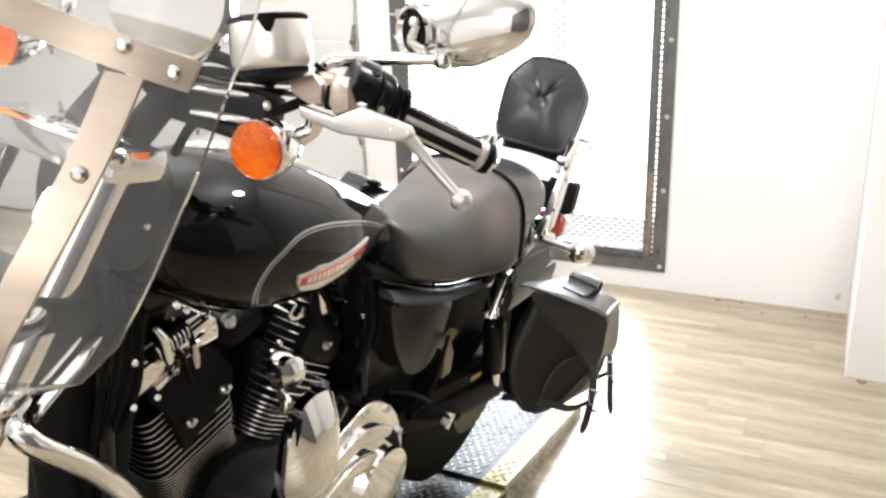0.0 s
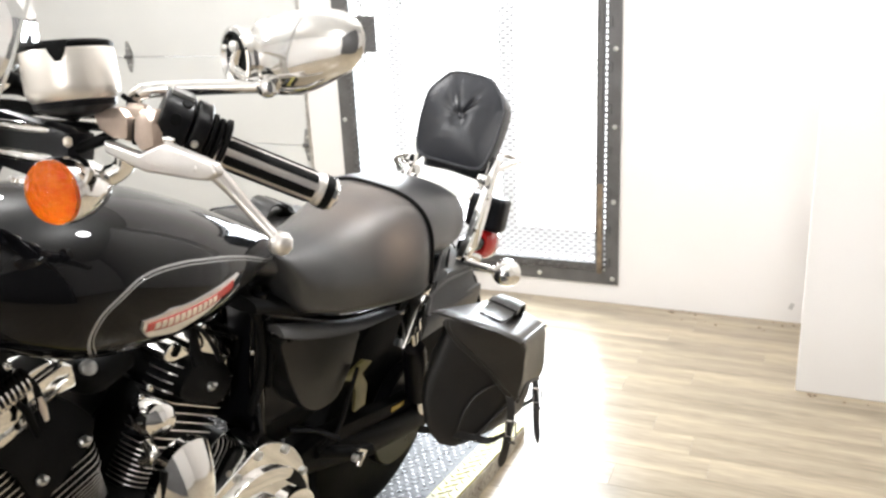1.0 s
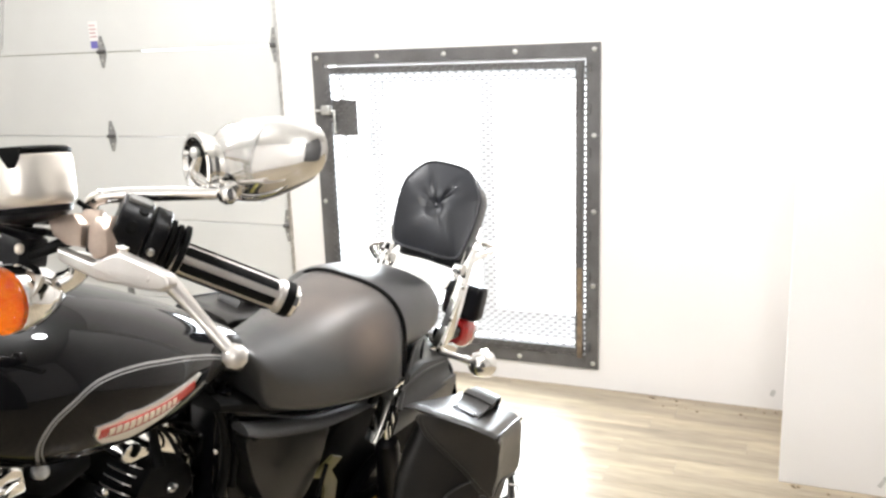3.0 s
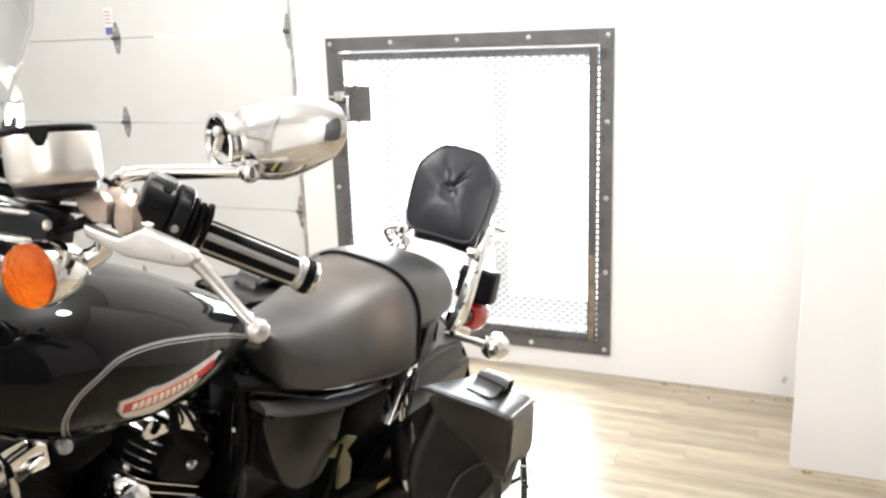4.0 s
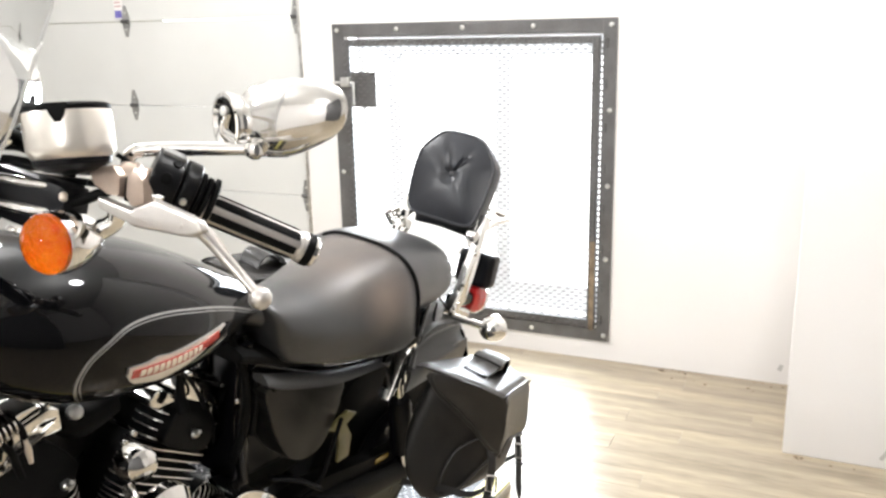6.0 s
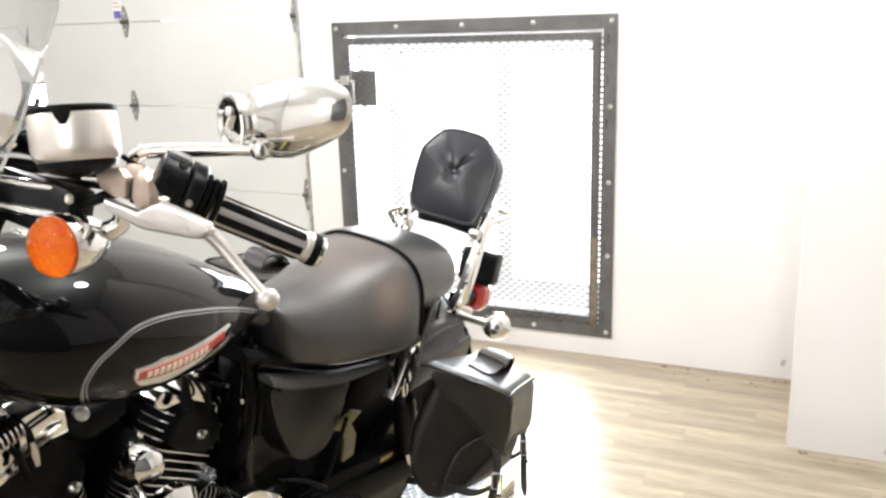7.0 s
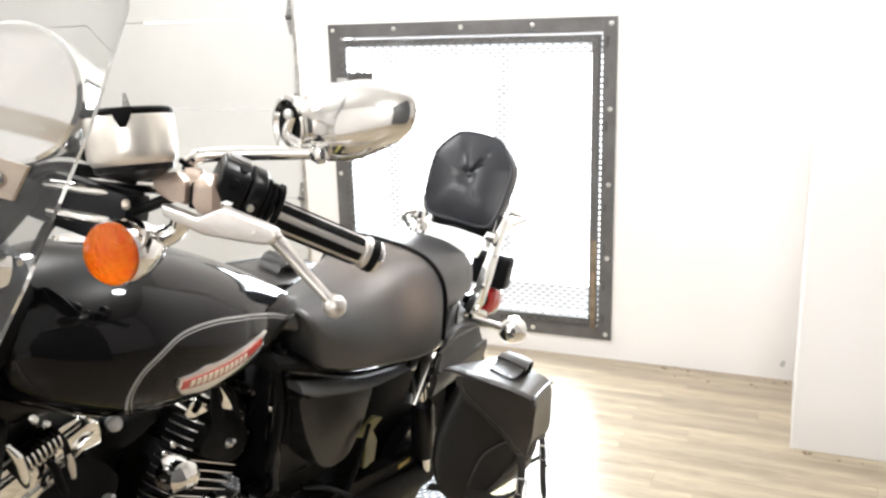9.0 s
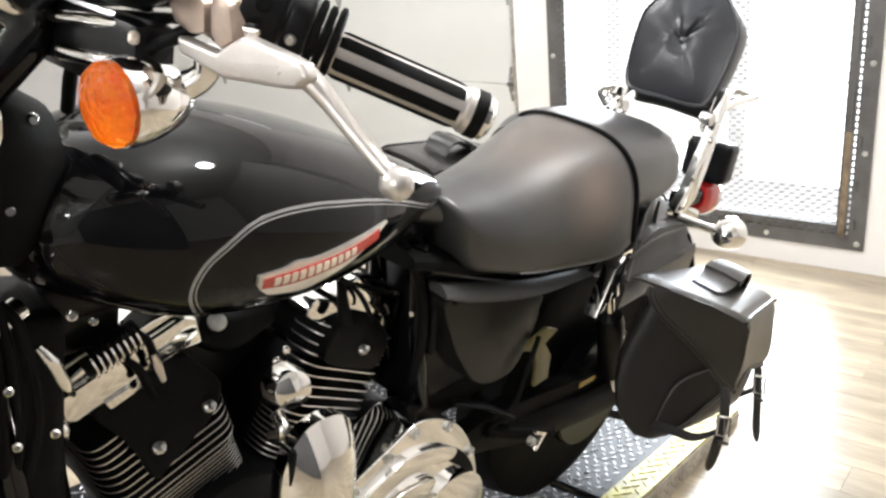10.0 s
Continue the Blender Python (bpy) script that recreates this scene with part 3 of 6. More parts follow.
# y, outer half width, bottom, top, widest height, roundness of the upper half; its crown leans to the near flank
SEAT = [(1.352, 0.068, 0.850, 0.895, 0.880, 2.6), (1.358, 0.096, 0.800, 0.899, 0.855, 2.3), (1.368, 0.112, 0.780, 0.902, 0.840, 2.0), (1.39, 0.128, 0.776, 0.905, 0.825, 1.9), (1.44, 0.150, 0.770, 0.914, 0.820, 1.8),
        (1.52, 0.168, 0.764, 0.932, 0.822, 1.9), (1.60, 0.181, 0.760, 0.958, 0.826, 2.2), (1.67, 0.186, 0.760, 0.979, 0.838, 2.6), (1.712, 0.181, 0.768, 0.984, 0.850, 3.1)]
LEAN = 0.038


def seat_point(y, a, grow=0.0):
    """A place on the rider seat's skin, at the section y and the angle a round it."""
    w, lo, hi, mid, power = curve_value(SEAT, y)
    c, s = math.cos(a), math.sin(a)
    k = power if s > 0 else 6.0
    x = LEAN + (w + grow - LEAN) * math.copysign(abs(c) ** (2 / k), c)
    z = mid + ((hi + grow - mid) if s > 0 else (mid - lo)) * math.copysign(abs(s) ** (2 / k), s)
    return Vector((x, y + 0.34 * (hi - z), z))


seat_bm = bmesh.new()
rings([[seat_point(1.352 + 0.36 * (i / 48) ** 1.5, 2 * math.pi * j / 64) for j in range(64)] for i in range(49)], bm=seat_bm)
body([(1.285, 0.022, 0.868, 0.886, 0.876), (1.31, 0.045, 0.855, 0.895, 0.872), (1.36, 0.066, 0.84, 0.899, 0.868), (1.41, 0.08, 0.83, 0.898, 0.86)], 14, 28, 2.4, bm=seat_bm)
seat = bp("rider_seat", seat_bm, M_SHEEN_VINYL, label="black vinyl rider seat with a warm sheen put into its colour")
# welt between the two seats
bp("welt", tube([seat_point(1.709, math.pi * (j / 32 * 1.16 - 0.08), 0.002) for j in range(33)], 0.0045, 8, 2), M_RUBBER, seat, "raised black seam")
PILL = [(1.68, 0.12, 0.79, 0.955, 0.87), (1.73, 0.138, 0.78, 0.978, 0.87), (1.84, 0.137, 0.79, 0.982, 0.88), (1.95, 0.128, 0.80, 0.976, 0.88), (2.03, 0.112, 0.82, 0.954, 0.885), (2.08, 0.06, 0.85, 0.90, 0.875)]
bp("pillion_seat", body(PILL, 26, 40, 2.7, 0.28), M_SEAT, label="black vinyl passenger seat")
bp("seat_pan", body([(1.30, 0.08, 0.79, 0.82, 0.80), (1.5, 0.095, 0.742, 0.79, 0.765), (1.75, 0.09, 0.735, 0.79, 0.76), (1.9, 0.10, 0.75, 0.8, 0.775)], 16, 24, 3), M_RUBBER)

# backrest
PAD = pose(0, 2.182, 1.112, -12)
pad_out = round_outline([(-0.075, -0.119), (0.0, -0.120), (0.075, -0.119), (0.099, -0.100), (0.110, -0.04), (0.112, 0.025), (0.104, 0.058), (0.070, 0.100), (0.042, 0.1125), (0.0, 0.115), (-0.042, 0.1125), (-0.070, 0.100), (-0.104, 0.058), (-0.112, 0.025), (-0.110, -0.04), (-0.099, -0.100)], 3)


def pad_front():
    """The tufted face: a dome over the outline with folds that run to the button."""
    secs = []
    for k in range(15):
        f = 1 - k / 14
        ring = []
        for u, v in pad_out:
            x, z = u * f, v * f
            r = math.hypot(x, z)
            ang = math.atan2(z, x)
            dome = 0.020 * (1 - f**2.0)
            tuft = -0.012 * math.exp(-(r / 0.018) ** 2)
            fold = 0.0
            for a0, wd, dp in ((math.radians(62), 0.09, 0.010), (math.radians(44), 0.08, 0.008), (math.radians(112), 0.12, 0.007), (math.radians(150), 0.16, 0.003), (math.radians(190), 0.2, 0.002), (math.radians(300), 0.2, 0.002)):
                fold -= dp * math.exp(-((ang - a0 if ang - a0 > -math.pi else ang - a0 + 2 * math.pi) / wd) ** 2) * math.exp(-((r - 0.045) / 0.038) ** 2)
            ring.append(PAD @ Vector((x, -0.026 - dome - tuft - fold, z)))
        secs.append(ring)
    return rings(secs)


pad = bp("backrest_pad", slab(pad_out, -0.026, 0.03, "y", 0.006, m=PAD), M_PAD, label="tufted black vinyl backrest pad")
bp("tufted_face", pad_front(), M_PAD, pad)
bp("piping", tube([PAD @ Vector((u, -0.026, v)) for u, v in pad_out + pad_out[:1]], 0.0038, 8, 1, curve=False), M_PAD, pad)
bp("button", lathe([(0.011, -0.002), (0.0105, 0.003), (0.007, 0.006), (0, 0.007)], PAD @ pose(0.004, -0.031, 0.003, 90), 16), M_PAD, pad, "covered button")

# sissy bar, rack and rear fender
sp_rows = []
for k in range(9):
    v = k / 8
    zz = 0.925 + 0.090 * v
    yy = 2.095 + 0.060 * v + 0.012 * v * v
    w = 0.090 + 0.006 * math.sin(math.pi * v)
    sp_rows.append([(w * u, yy + 0.010 * (u * u) + o, zz) for o, us in ((0.0, (-1, -0.6, -0.2, 0.2, 0.6, 1)), (0.006, (1, 0.6, 0.2, -0.2, -0.6, -1))) for u in us])
sissy = bp("sissy_bar", rings(sp_rows), M_CHROME, label="chrome sissy bar with side plates")
for sx in (1, -1):
    up = [(2.060, 0.790), (2.095, 0.776), (2.145, 0.806), (2.163, 0.87), (2.174, 0.955), (2.186, 1.035), (2.162, 1.040), (2.142, 0.965), (2.120, 0.90), (2.098, 0.84)]
    bp("side_plate", slab(up, sx * 0.104, sx * 0.126, "x", 0.003), M_CHROME, sissy)
    bp("upright", tube([(sx * 0.10, 2.14, 0.95), (sx * 0.10, 2.165, 1.02), (sx * 0.092, 2.19, 1.12)], 0.007, 10), M_CHROME, sissy)
    for q in ((2.075, 0.80), (2.10, 0.86), (2.135, 0.94)):
        bp("bolt", lathe([(0.008, 0), (0.008, 0.004), (0.005, 0.007), (0, 0.007)], toward((sx * 0.126, *q), (sx, 0, 0)), 12), M_CHROME, sissy)
    bp("dock_clamp", lathe([(0.014, -0.012), (0.015, 0), (0.014, 0.012)], toward((sx * 0.112, 2.12, 0.985), (1, 0, 0)), 16), M_CHROME, sissy)
    bp("rubber_bung", lathe([(0.009, -0.008), (0.009, 0.008)], toward((sx * 0.112, 2.185, 1.0), (0, 1, 0.2)), 12), M_RUBBER, sissy)
bp("crossbar", tube([(-0.118, 2.105, 0.955), (-0.128, 2.085, 0.985), (-0.11, 2.11, 1.0)], 0.008, 10), M_CHROME, sissy)
rack = bp("luggage_rack", tube([(0.112, 2.15, 0.985), (0.118, 2.22, 1.01), (0.112, 2.36, 1.018), (0.085, 2.39, 1.02), (0.0, 2.40, 1.02), (-0.085, 2.39, 1.02), (-0.112, 2.36, 1.018), (-0.118, 2.22, 1.01), (-0.112, 2.15, 0.985)], 0.0085, 10), M_ALU, label="bright metal luggage rack")
for rx in (-0.05, 0.0, 0.05):
    bp("rack_rail", tube([(rx, 2.20, 1.012), (rx, 2.395, 1.02)], 0.006, 8), M_ALU, rack)
bp("rack_rail", tube([(-0.115, 2.27, 1.013), (0.115, 2.27, 1.013)], 0.007, 8), M_ALU, rack)
fend = []
for k in range(19):
    a = radians(-15 + k * 7.2)
    cy, cz, r = 1.99, 0.36, 0.47
    y, z = cy + r * math.sin(a), cz + r * math.cos(a) * 0.98
    ny, nz = math.sin(a), math.cos(a)
    ring = []
    for j in range(13):
        b = math.pi * j / 12
        ring.append((0.088 * math.cos(b), y + ny * (0.028 * math.sin(b) - 0.035), z + nz * (0.028 * math.sin(b) - 0.035)))
    for j in range(12, -1, -1):
        b = math.pi * j / 12
        ring.append((0.084 * math.cos(b), y + ny * (0.024 * math.sin(b) - 0.036), z + nz * (0.024 * math.sin(b) - 0.036)))
    fend.append(ring)
fender = bp("rear_fender", rings(fend), M_PAINT, label="gloss black rear fender")
for sx in (1, -1):
    bp("fender_strut", slab(round_outline([(1.80, 0.715), (1.95, 0.765), (2.10, 0.79), (2.22, 0.765), (2.20, 0.735), (2.09, 0.752), (1.96, 0.73), (1.82, 0.688)], 3), sx * 0.10, sx * 0.112, "x", 0.002), M_CHROME if sx > 0 else M_PAINT, fender)
tail = bp("tail_lamp", body([(2.40, 0.030, 0.735, 0.80, 0.772), (2.42, 0.040, 0.718, 0.808, 0.765), (2.475, 0.040, 0.715, 0.80, 0.76), (2.505, 0.03, 0.73, 0.785, 0.758)], 10, 24, 3), M_REDLENS, label="red tail lamp")
tail.matrix_local = pose(0.018, 0, -0.018)
bp("lamp_bezel", body([(2.30, 0.018, 0.75, 0.79, 0.770), (2.39, 0.025, 0.745, 0.790, 0.768), (2.402, 0.025, 0.745, 0.788, 0.768)], 6, 24, 3), M_PAINT, tail)
bp("plate_bracket", box((-0.050, 2.385, 0.808), (0.066, 2.45, 0.91), 0.020, segs=4), M_PLASTIC, tail, "black mounting box above the lamp")

# rear turn signal
for sx in (1, -1):
    rs = bp("rear_signal", lathe([(0.0, -0.052), (0.012, -0.05), (0.024, -0.04), (0.033, -0.022), (0.0365, 0.0), (0.0365, 0.006)], toward((sx * 0.205, 2.19, 0.75), (sx * 0.1, 1, -0.02)), 28), M_CHROME, label="chrome bullet turn signal")
    bp("lens", lathe([(0.035, 0.006), (0.03, 0.014), (0.015, 0.018), (0, 0.019)], toward((sx * 0.205, 2.19, 0.75), (sx * 0.1, 1, -0.02)), 24), M_REDLENS, rs)
    bp("stalk", tube([(sx * 0.112, 2.10, 0.77), (sx * 0.15, 2.13, 0.762), (sx * 0.19, 2.165, 0.752)], [0.011, 0.009, 0.010], 12), M_CHROME, rs)

# oil tank cover and frame
cov = round_outline([(1.368, 0.735), (1.46, 0.722), (1.58, 0.700), (1.645, 0.685), (1.647, 0.655), (1.637, 0.60), (1.605, 0.545), (1.556, 0.533), (1.511, 0.542), (1.473, 0.567), (1.423, 0.626), (1.393, 0.675)], 4)
cover = bp("side_cover", slab(cov, 0.03, 0.098, "x", 0.010, segs=3), M_COVER, label="gloss black oil tank cover")
LIP = [(1.355, 0.765, 0.745, 0.104), (1.40, 0.757, 0.731, 0.110), (1.46, 0.746, 0.719, 0.114), (1.54, 0.731, 0.705, 0.115), (1.62, 0.7165, 0.698, 0.115), (1.70, 0.709, 0.698, 0.114), (1.78, 0.703, 0.698, 0.112), (1.84, 0.700, 0.6972, 0.110), (1.87, 0.699, 0.6972, 0.108)]
lip_rows = []
for k in range(41):
    y = 1.355 + 0.515 * k / 40
    zt, zb, x = curve_value(LIP, y)
    h = zt - zb
    lip_rows.append([(x - 0.035, y, zt - 0.004), (x - 0.018, y, zt), (x - 0.010, y, zt - 0.12 * h), (x - 0.002, y, zt - 0.45 * h), (x + 0.003, y, zt - 0.75 * h), (x + 0.003, y, zb + 0.1 * h), (x - 0.002, y, zb), (x - 0.035, y, zb + 0.004)])
bp("cover_lip", rings(lip_rows), M_LIP, cover, "satin black upper lip")
bolt_head((0.100, 1.385, 0.735), (1, 0, 0), 0.007, M_RUBBER, cover)
frame_bars = bp("frame", tube([(0.0, 0.70, 1.02), (0.0, 0.95, 0.92), (0.0, 1.35, 0.86), (0.0, 1.6, 0.72)], 0.022, 12), M_PAINT, label="black tubular steel frame")
for sx in (1, -1):
    bp("down_tube", tube([(sx * 0.02, 0.70, 0.97), (sx * 0.03, 0.735, 0.72), (sx * 0.05, 0.79, 0.40), (sx * 0.08, 0.93, 0.26), (sx * 0.11, 1.5, 0.26)], 0.016, 12), M_PAINT, frame_bars)
    bp("seat_tube", tube([(sx * 0.05, 1.34, 0.82), (sx * 0.04, 1.39, 0.62), (sx * 0.03, 1.46, 0.42), (sx * 0.03, 1.5, 0.28)], 0.015, 12), M_PAINT, frame_bars)
    bp("rear_rail", tube([(sx * 0.06, 1.35, 0.78), (sx * 0.07, 1.56, 0.715), (sx * 0.075, 1.80, 0.69), (sx * 0.085, 1.98, 0.745)], 0.015, 12), M_PAINT, frame_bars)
    bp("swingarm", tube([(sx * 0.06, 1.52, 0.40), (sx * 0.09, 1.80, 0.36), (sx * 0.10, 2.06, 0.34)], 0.026, 12, flat=1.3), M_CAST, frame_bars)
head_lug = bp("steering_head", lathe([(0.03, -0.09), (0.034, -0.08), (0.03, 0), (0.034, 0.08), (0.03, 0.09)], toward((0, 0.70, 1.0), (0, 0.45, 1)), 20), M_PAINT, frame_bars)

# rear shock, belt guard, pegs, wheel
shock = bp("rear_shock", lathe([(0.017, 0), (0.017, 0.06), (0.011, 0.065), (0.011, 0.30), (0.02, 0.305), (0.02, 0.33)], toward((0.105, 2.03, 0.36), (0, -0.16, 0.32)), 20), M_CHROME, label="chrome rear shock with black spring")
bp("spring_cover", lathe([(0.02, 0.06), (0.03, 0.065), (0.03, 0.22), (0.026, 0.24)], toward((0.105, 2.03, 0.36), (0, -0.16, 0.32)), 20), M_PLASTIC, shock)
bp("shock_cover", slab([(1.74, 0.64), (1.765, 0.65), (1.83, 0.735), (1.80, 0.755), (1.775, 0.735)], 0.135, 0.165, "x", 0.004), M_CHROME, shock, "slotted chrome cover")
for k in range(3):
    bp("slot", box((0.1655, 1.768 + k * 0.014, 0.665 + k * 0.018), (0.1672, 1.774 + k * 0.014, 0.705 + k * 0.016), 0.0008), M_RUBBER, shock)
guard = bp("belt_guard", slab(round_outline([(1.50, 0.425), (1.62, 0.445), (1.85, 0.425), (2.06, 0.410), (2.10, 0.39), (2.08, 0.37), (1.85, 0.372), (1.62, 0.388), (1.51, 0.395)], 3), 0.05, 0.088, "x", 0.008), M_RUBBER, label="black plastic belt guard")
bp("reflector", box((0.0885, 1.90, 0.398), (0.091, 1.96, 0.412), 0.001), material("amber_side_reflector", (0.45, 0.30, 0.05), 0.2, var=0.1), guard, "amber side reflector")
peg = bp("passenger_peg", tube([(0.09, 1.57, 0.42), (0.13, 1.63, 0.415), (0.15, 1.70, 0.40)], 0.014, 12), M_RUBBER, label="folded passenger foot peg")
bp("peg_bracket", slab([(1.625, 0.438), (1.662, 0.420), (1.640, 0.388), (1.633, 0.392), (1.651, 0.419), (1.621, 0.432)], 0.152, 0.164, "x", 0.001), M_CHROME, peg, "chrome clevis")
bp("peg_pin", lathe([(0.009, 0), (0.009, 0.01), (0.006, 0.013), (0, 0.013)], toward((0.152, 1.622, 0.414), (1, 0, 0)), 12), M_ZINC, peg)
bp("peg_arm", tube([(0.07, 1.48, 0.50), (0.10, 1.53, 0.492), (0.12, 1.60, 0.455)], 0.010, 10, flat=0.5), M_PLASTIC, peg)
bp("belt_rear_cover", slab(round_outline([(1.42, 0.58), (1.55, 0.62), (1.70, 0.62), (1.78, 0.58), (1.70, 0.48), (1.50, 0.44), (1.42, 0.46)], 3), 0.0, 0.028, "x", 0.01), M_CAST)
bp("olive_bracket", slab([(1.622, 0.572), (1.70, 0.60), (1.742, 0.585), (1.705, 0.565), (1.738, 0.53), (1.745, 0.475), (1.70, 0.47), (1.69, 0.52), (1.675, 0.555)], 0.085, 0.094, "x", 0.003), material("olive_bracket", (0.16, 0.14, 0.05), 0.4, var=0.3), label="olive coloured bracket")
wheel = bp("rear_wheel", lathe([(0.19, -0.055), (0.27, -0.065), (0.315, -0.05), (0.33, 0.0), (0.315, 0.05), (0.27, 0.065), (0.19, 0.055)], toward((-0.05, 2.05, 0.335), (1, 0, 0)), 48), M_RUBBER, label="rear tyre on a cast rim")
bp("rim", lathe([(0.19, -0.05), (0.2, -0.03), (0.05, -0.02), (0.03, -0.06), (0.03, 0.06), (0.05, 0.02), (0.2, 0.03), (0.19, 0.05)], toward((-0.05, 2.05, 0.335), (1, 0, 0)), 40), M_ALU, wheel)
bp("pulley", lathe([(0.03, 0.075), (0.145, 0.075), (0.15, 0.08), (0.15, 0.105), (0.145, 0.11), (0.03, 0.105)], toward((-0.05, 2.05, 0.335), (1, 0, 0)), 40), M_PLASTIC, wheel)

# ---- engine ----
engine = bp("engine_block", slab(round_outline([(0.98, 0.46), (1.06, 0.50), (1.20, 0.47), (1.34, 0.50), (1.46, 0.44), (1.50, 0.32), (1.4, 0.22), (1.1, 0.22), (0.97, 0.30)], 4), -0.15, 0.03, "x", 0.012), M_CAST, label="black and chrome V-twin engine")


def fin_plate(hx, hp, r, a, thick, C, inner):
    """A cooling fin: a rounded square across the cylinder's axis, with a machined bright rim."""
    out = []
    for cx, cp, a0 in ((hx - r, hp - r, 0), (inner + r, hp - r, 90), (inner + r, -hp + r, 180), (hx - r, -hp + r, 270)):
        for k in range(6):
            t = radians(a0 + 18 * k)
            out.append((cx + r * math.cos(t), cp + r * math.sin(t)))
    b = bmesh.new()
    lo = [b.verts.new(C @ Vector((x, p, a - thick / 2))) for x, p in out]
    hi = [b.verts.new(C @ Vector((x, p, a + thick / 2))) for x, p in out]
    b.faces.new(lo[::-1]), b.faces.new(hi)
    n = len(out)
    for i in range(n):
        f = b.faces.new((lo[i], lo[(i + 1) % n], hi[(i + 1) % n], hi[i]))
        f.material_index = 1
    return b


def fin_set(C, cyl, hx, hp, r, heights, thick, inner=-0.09):
    for a in heights:
        f = bp("fin", fin_plate(hx, hp, r, a, thick, C, inner), M_CAST, cyl, smooth=False)
        f.data.materials.append(M_FIN)


def head_casting(outline, C, x0, x1, a0, a1, draw):
    """The plain head: a rounded slab whose outer face leans in towards the rocker box."""
    b = slab(round_outline(outline, 3), x0, x1, "x", 0.010, segs=3)
    for v in b.verts:
        if v.co.x > (x0 + x1) / 2:
            v.co.x -= draw * min(1.0, max(0.0, (v.co.z - a0) / (a1 - a0)))
        v.co = C @ v.co
    return b


def rocker_box(C, cyl, x1, p0, p1, a0, a1, top, skirt):
    """A chrome rocker box: base, bevelled lid, a dropped skirt and its bolts."""
    rock = bp("rocker_box", slab([(p0, a0 + 0.010), (p0 + 0.012, a0), (p1 - 0.03, a0), (p1, a0 - 0.008), (p1 + 0.004, a1 - 0.012), (p1 - 0.01, a1), (p0 + 0.004, a1)], x1 - 0.14, x1, "x", 0.004, m=C), M_CHROME, cyl, "polished chrome rocker box")
    bp("rocker_lid", slab([(p0 + 0.014, a1 + 0.0015), (p1 - 0.014, a1 + 0.0015), (p1 - 0.022, top - 0.004), (p1 - 0.045, top), (p0 + 0.05, top), (p0 + 0.025, top - 0.006)], x1 - 0.125, x1 - 0.010, "x", 0.005, m=C, segs=3), M_CHROME, rock)
    s0, s1, sa = skirt
    bp("rocker_skirt", slab([(s0, sa), (s1, sa), (s1 + 0.004, a0 + 0.002), (s0 - 0.004, a0 + 0.002)], x1 - 0.05, x1 + 0.004, "x", 0.003, m=C), M_CHROME, rock)
    for p in (p0 + 0.008, p1 - 0.008):
        bp("bolt", lathe([(0.005, 0), (0.005, 0.005), (0.003, 0.007), (0, 0.007)], C @ pose(x1 - 0.008, p, a1), 8), M_CHROME, rock)
    return rock


FC = pose(-0.087, 0.963, 0.580, 22.5)
front_cyl = bp("front_cylinder", lathe([(0.062, -0.15), (0.062, 0.04)], FC, 28), M_CAST, engine, "finned black cylinder")
fin_set(FC, front_cyl, 0.090, 0.093, 0.034, [-0.151 + 0.0068 * k for k in range(14)], 0.0019)
fin_set(FC, front_cyl, 0.090, 0.097, 0.030, [-0.0525 + 0.0142 * k for k in range(7)], 0.0022)
fin_set(FC @ pose(0, -0.066, 0), front_cyl, 0.090, 0.030, 0.022, [0.047 + 0.0135 * k for k in range(3)], 0.0022)
bp("head_casting", head_casting([(-0.062, 0.111), (0.0, 0.112), (0.060, 0.110), (0.086, 0.062), (0.080, 0.034), (0.058, 0.0125), (0.02, -0.002), (-0.02, -0.015), (-0.0376, -0.0195), (-0.043, 0.0), (-0.043, 0.014), (-0.050, 0.0645)], FC, -0.05, 0.101, 0.070, 0.112, 0.030), M_CAST, front_cyl)
rocker_box(FC, front_cyl, 0.072, -0.094, 0.095, 0.114, 0.156, 0.174, (-0.043, 0.001, 0.096))
RC = pose(-0.092, 1.216, 0.535, -22.5)
rear_cyl = bp("rear_cylinder", lathe([(0.066, -0.14), (0.066, 0.09)], RC, 28), M_CAST, engine, "finned black cylinder")
fin_set(RC @ pose(0, 0.022, 0), rear_cyl, 0.098, 0.088, 0.030, [-0.125 + 0.0088 * k for k in range(14)], 0.0020, 0.02)
fin_set(RC @ pose(0, 0.022, 0), rear_cyl, 0.100, 0.090, 0.030, [0.0015 + 0.0158 * k for k in range(10)], 0.0024, 0.02)
bp("head_casting", head_casting([(-0.052, 0.094), (-0.058, 0.118), (-0.048, 0.155), (-0.012, 0.181), (0.03, 0.177), (0.070, 0.155), (0.076, 0.112), (0.062, 0.092), (0.005, 0.088)], RC, -0.02, 0.112, 0.140, 0.182, 0.025), M_CAST, rear_cyl)
rocker_box(RC, rear_cyl, 0.092, -0.048, 0.088, 0.176, 0.212, 0.232, (0.058, 0.086, 0.160))
bp("rocker_end", slab(round_outline([(-0.104, 0.150), (-0.056, 0.147), (-0.046, 0.176), (-0.098, 0.180)], 3), -0.02, 0.090, "x", 0.006, m=RC, segs=3), M_CHROME, rear_cyl)
boot = bp("plug_boot", tube([(0.0, 0.906, 0.765), (0.004, 0.918, 0.752), (0.008, 0.927, 0.7246), (0.004, 0.941, 0.688)], [0.0035, 0.005, 0.006, 0.005], 12), M_RUBBER, engine, "black spark plug boot")
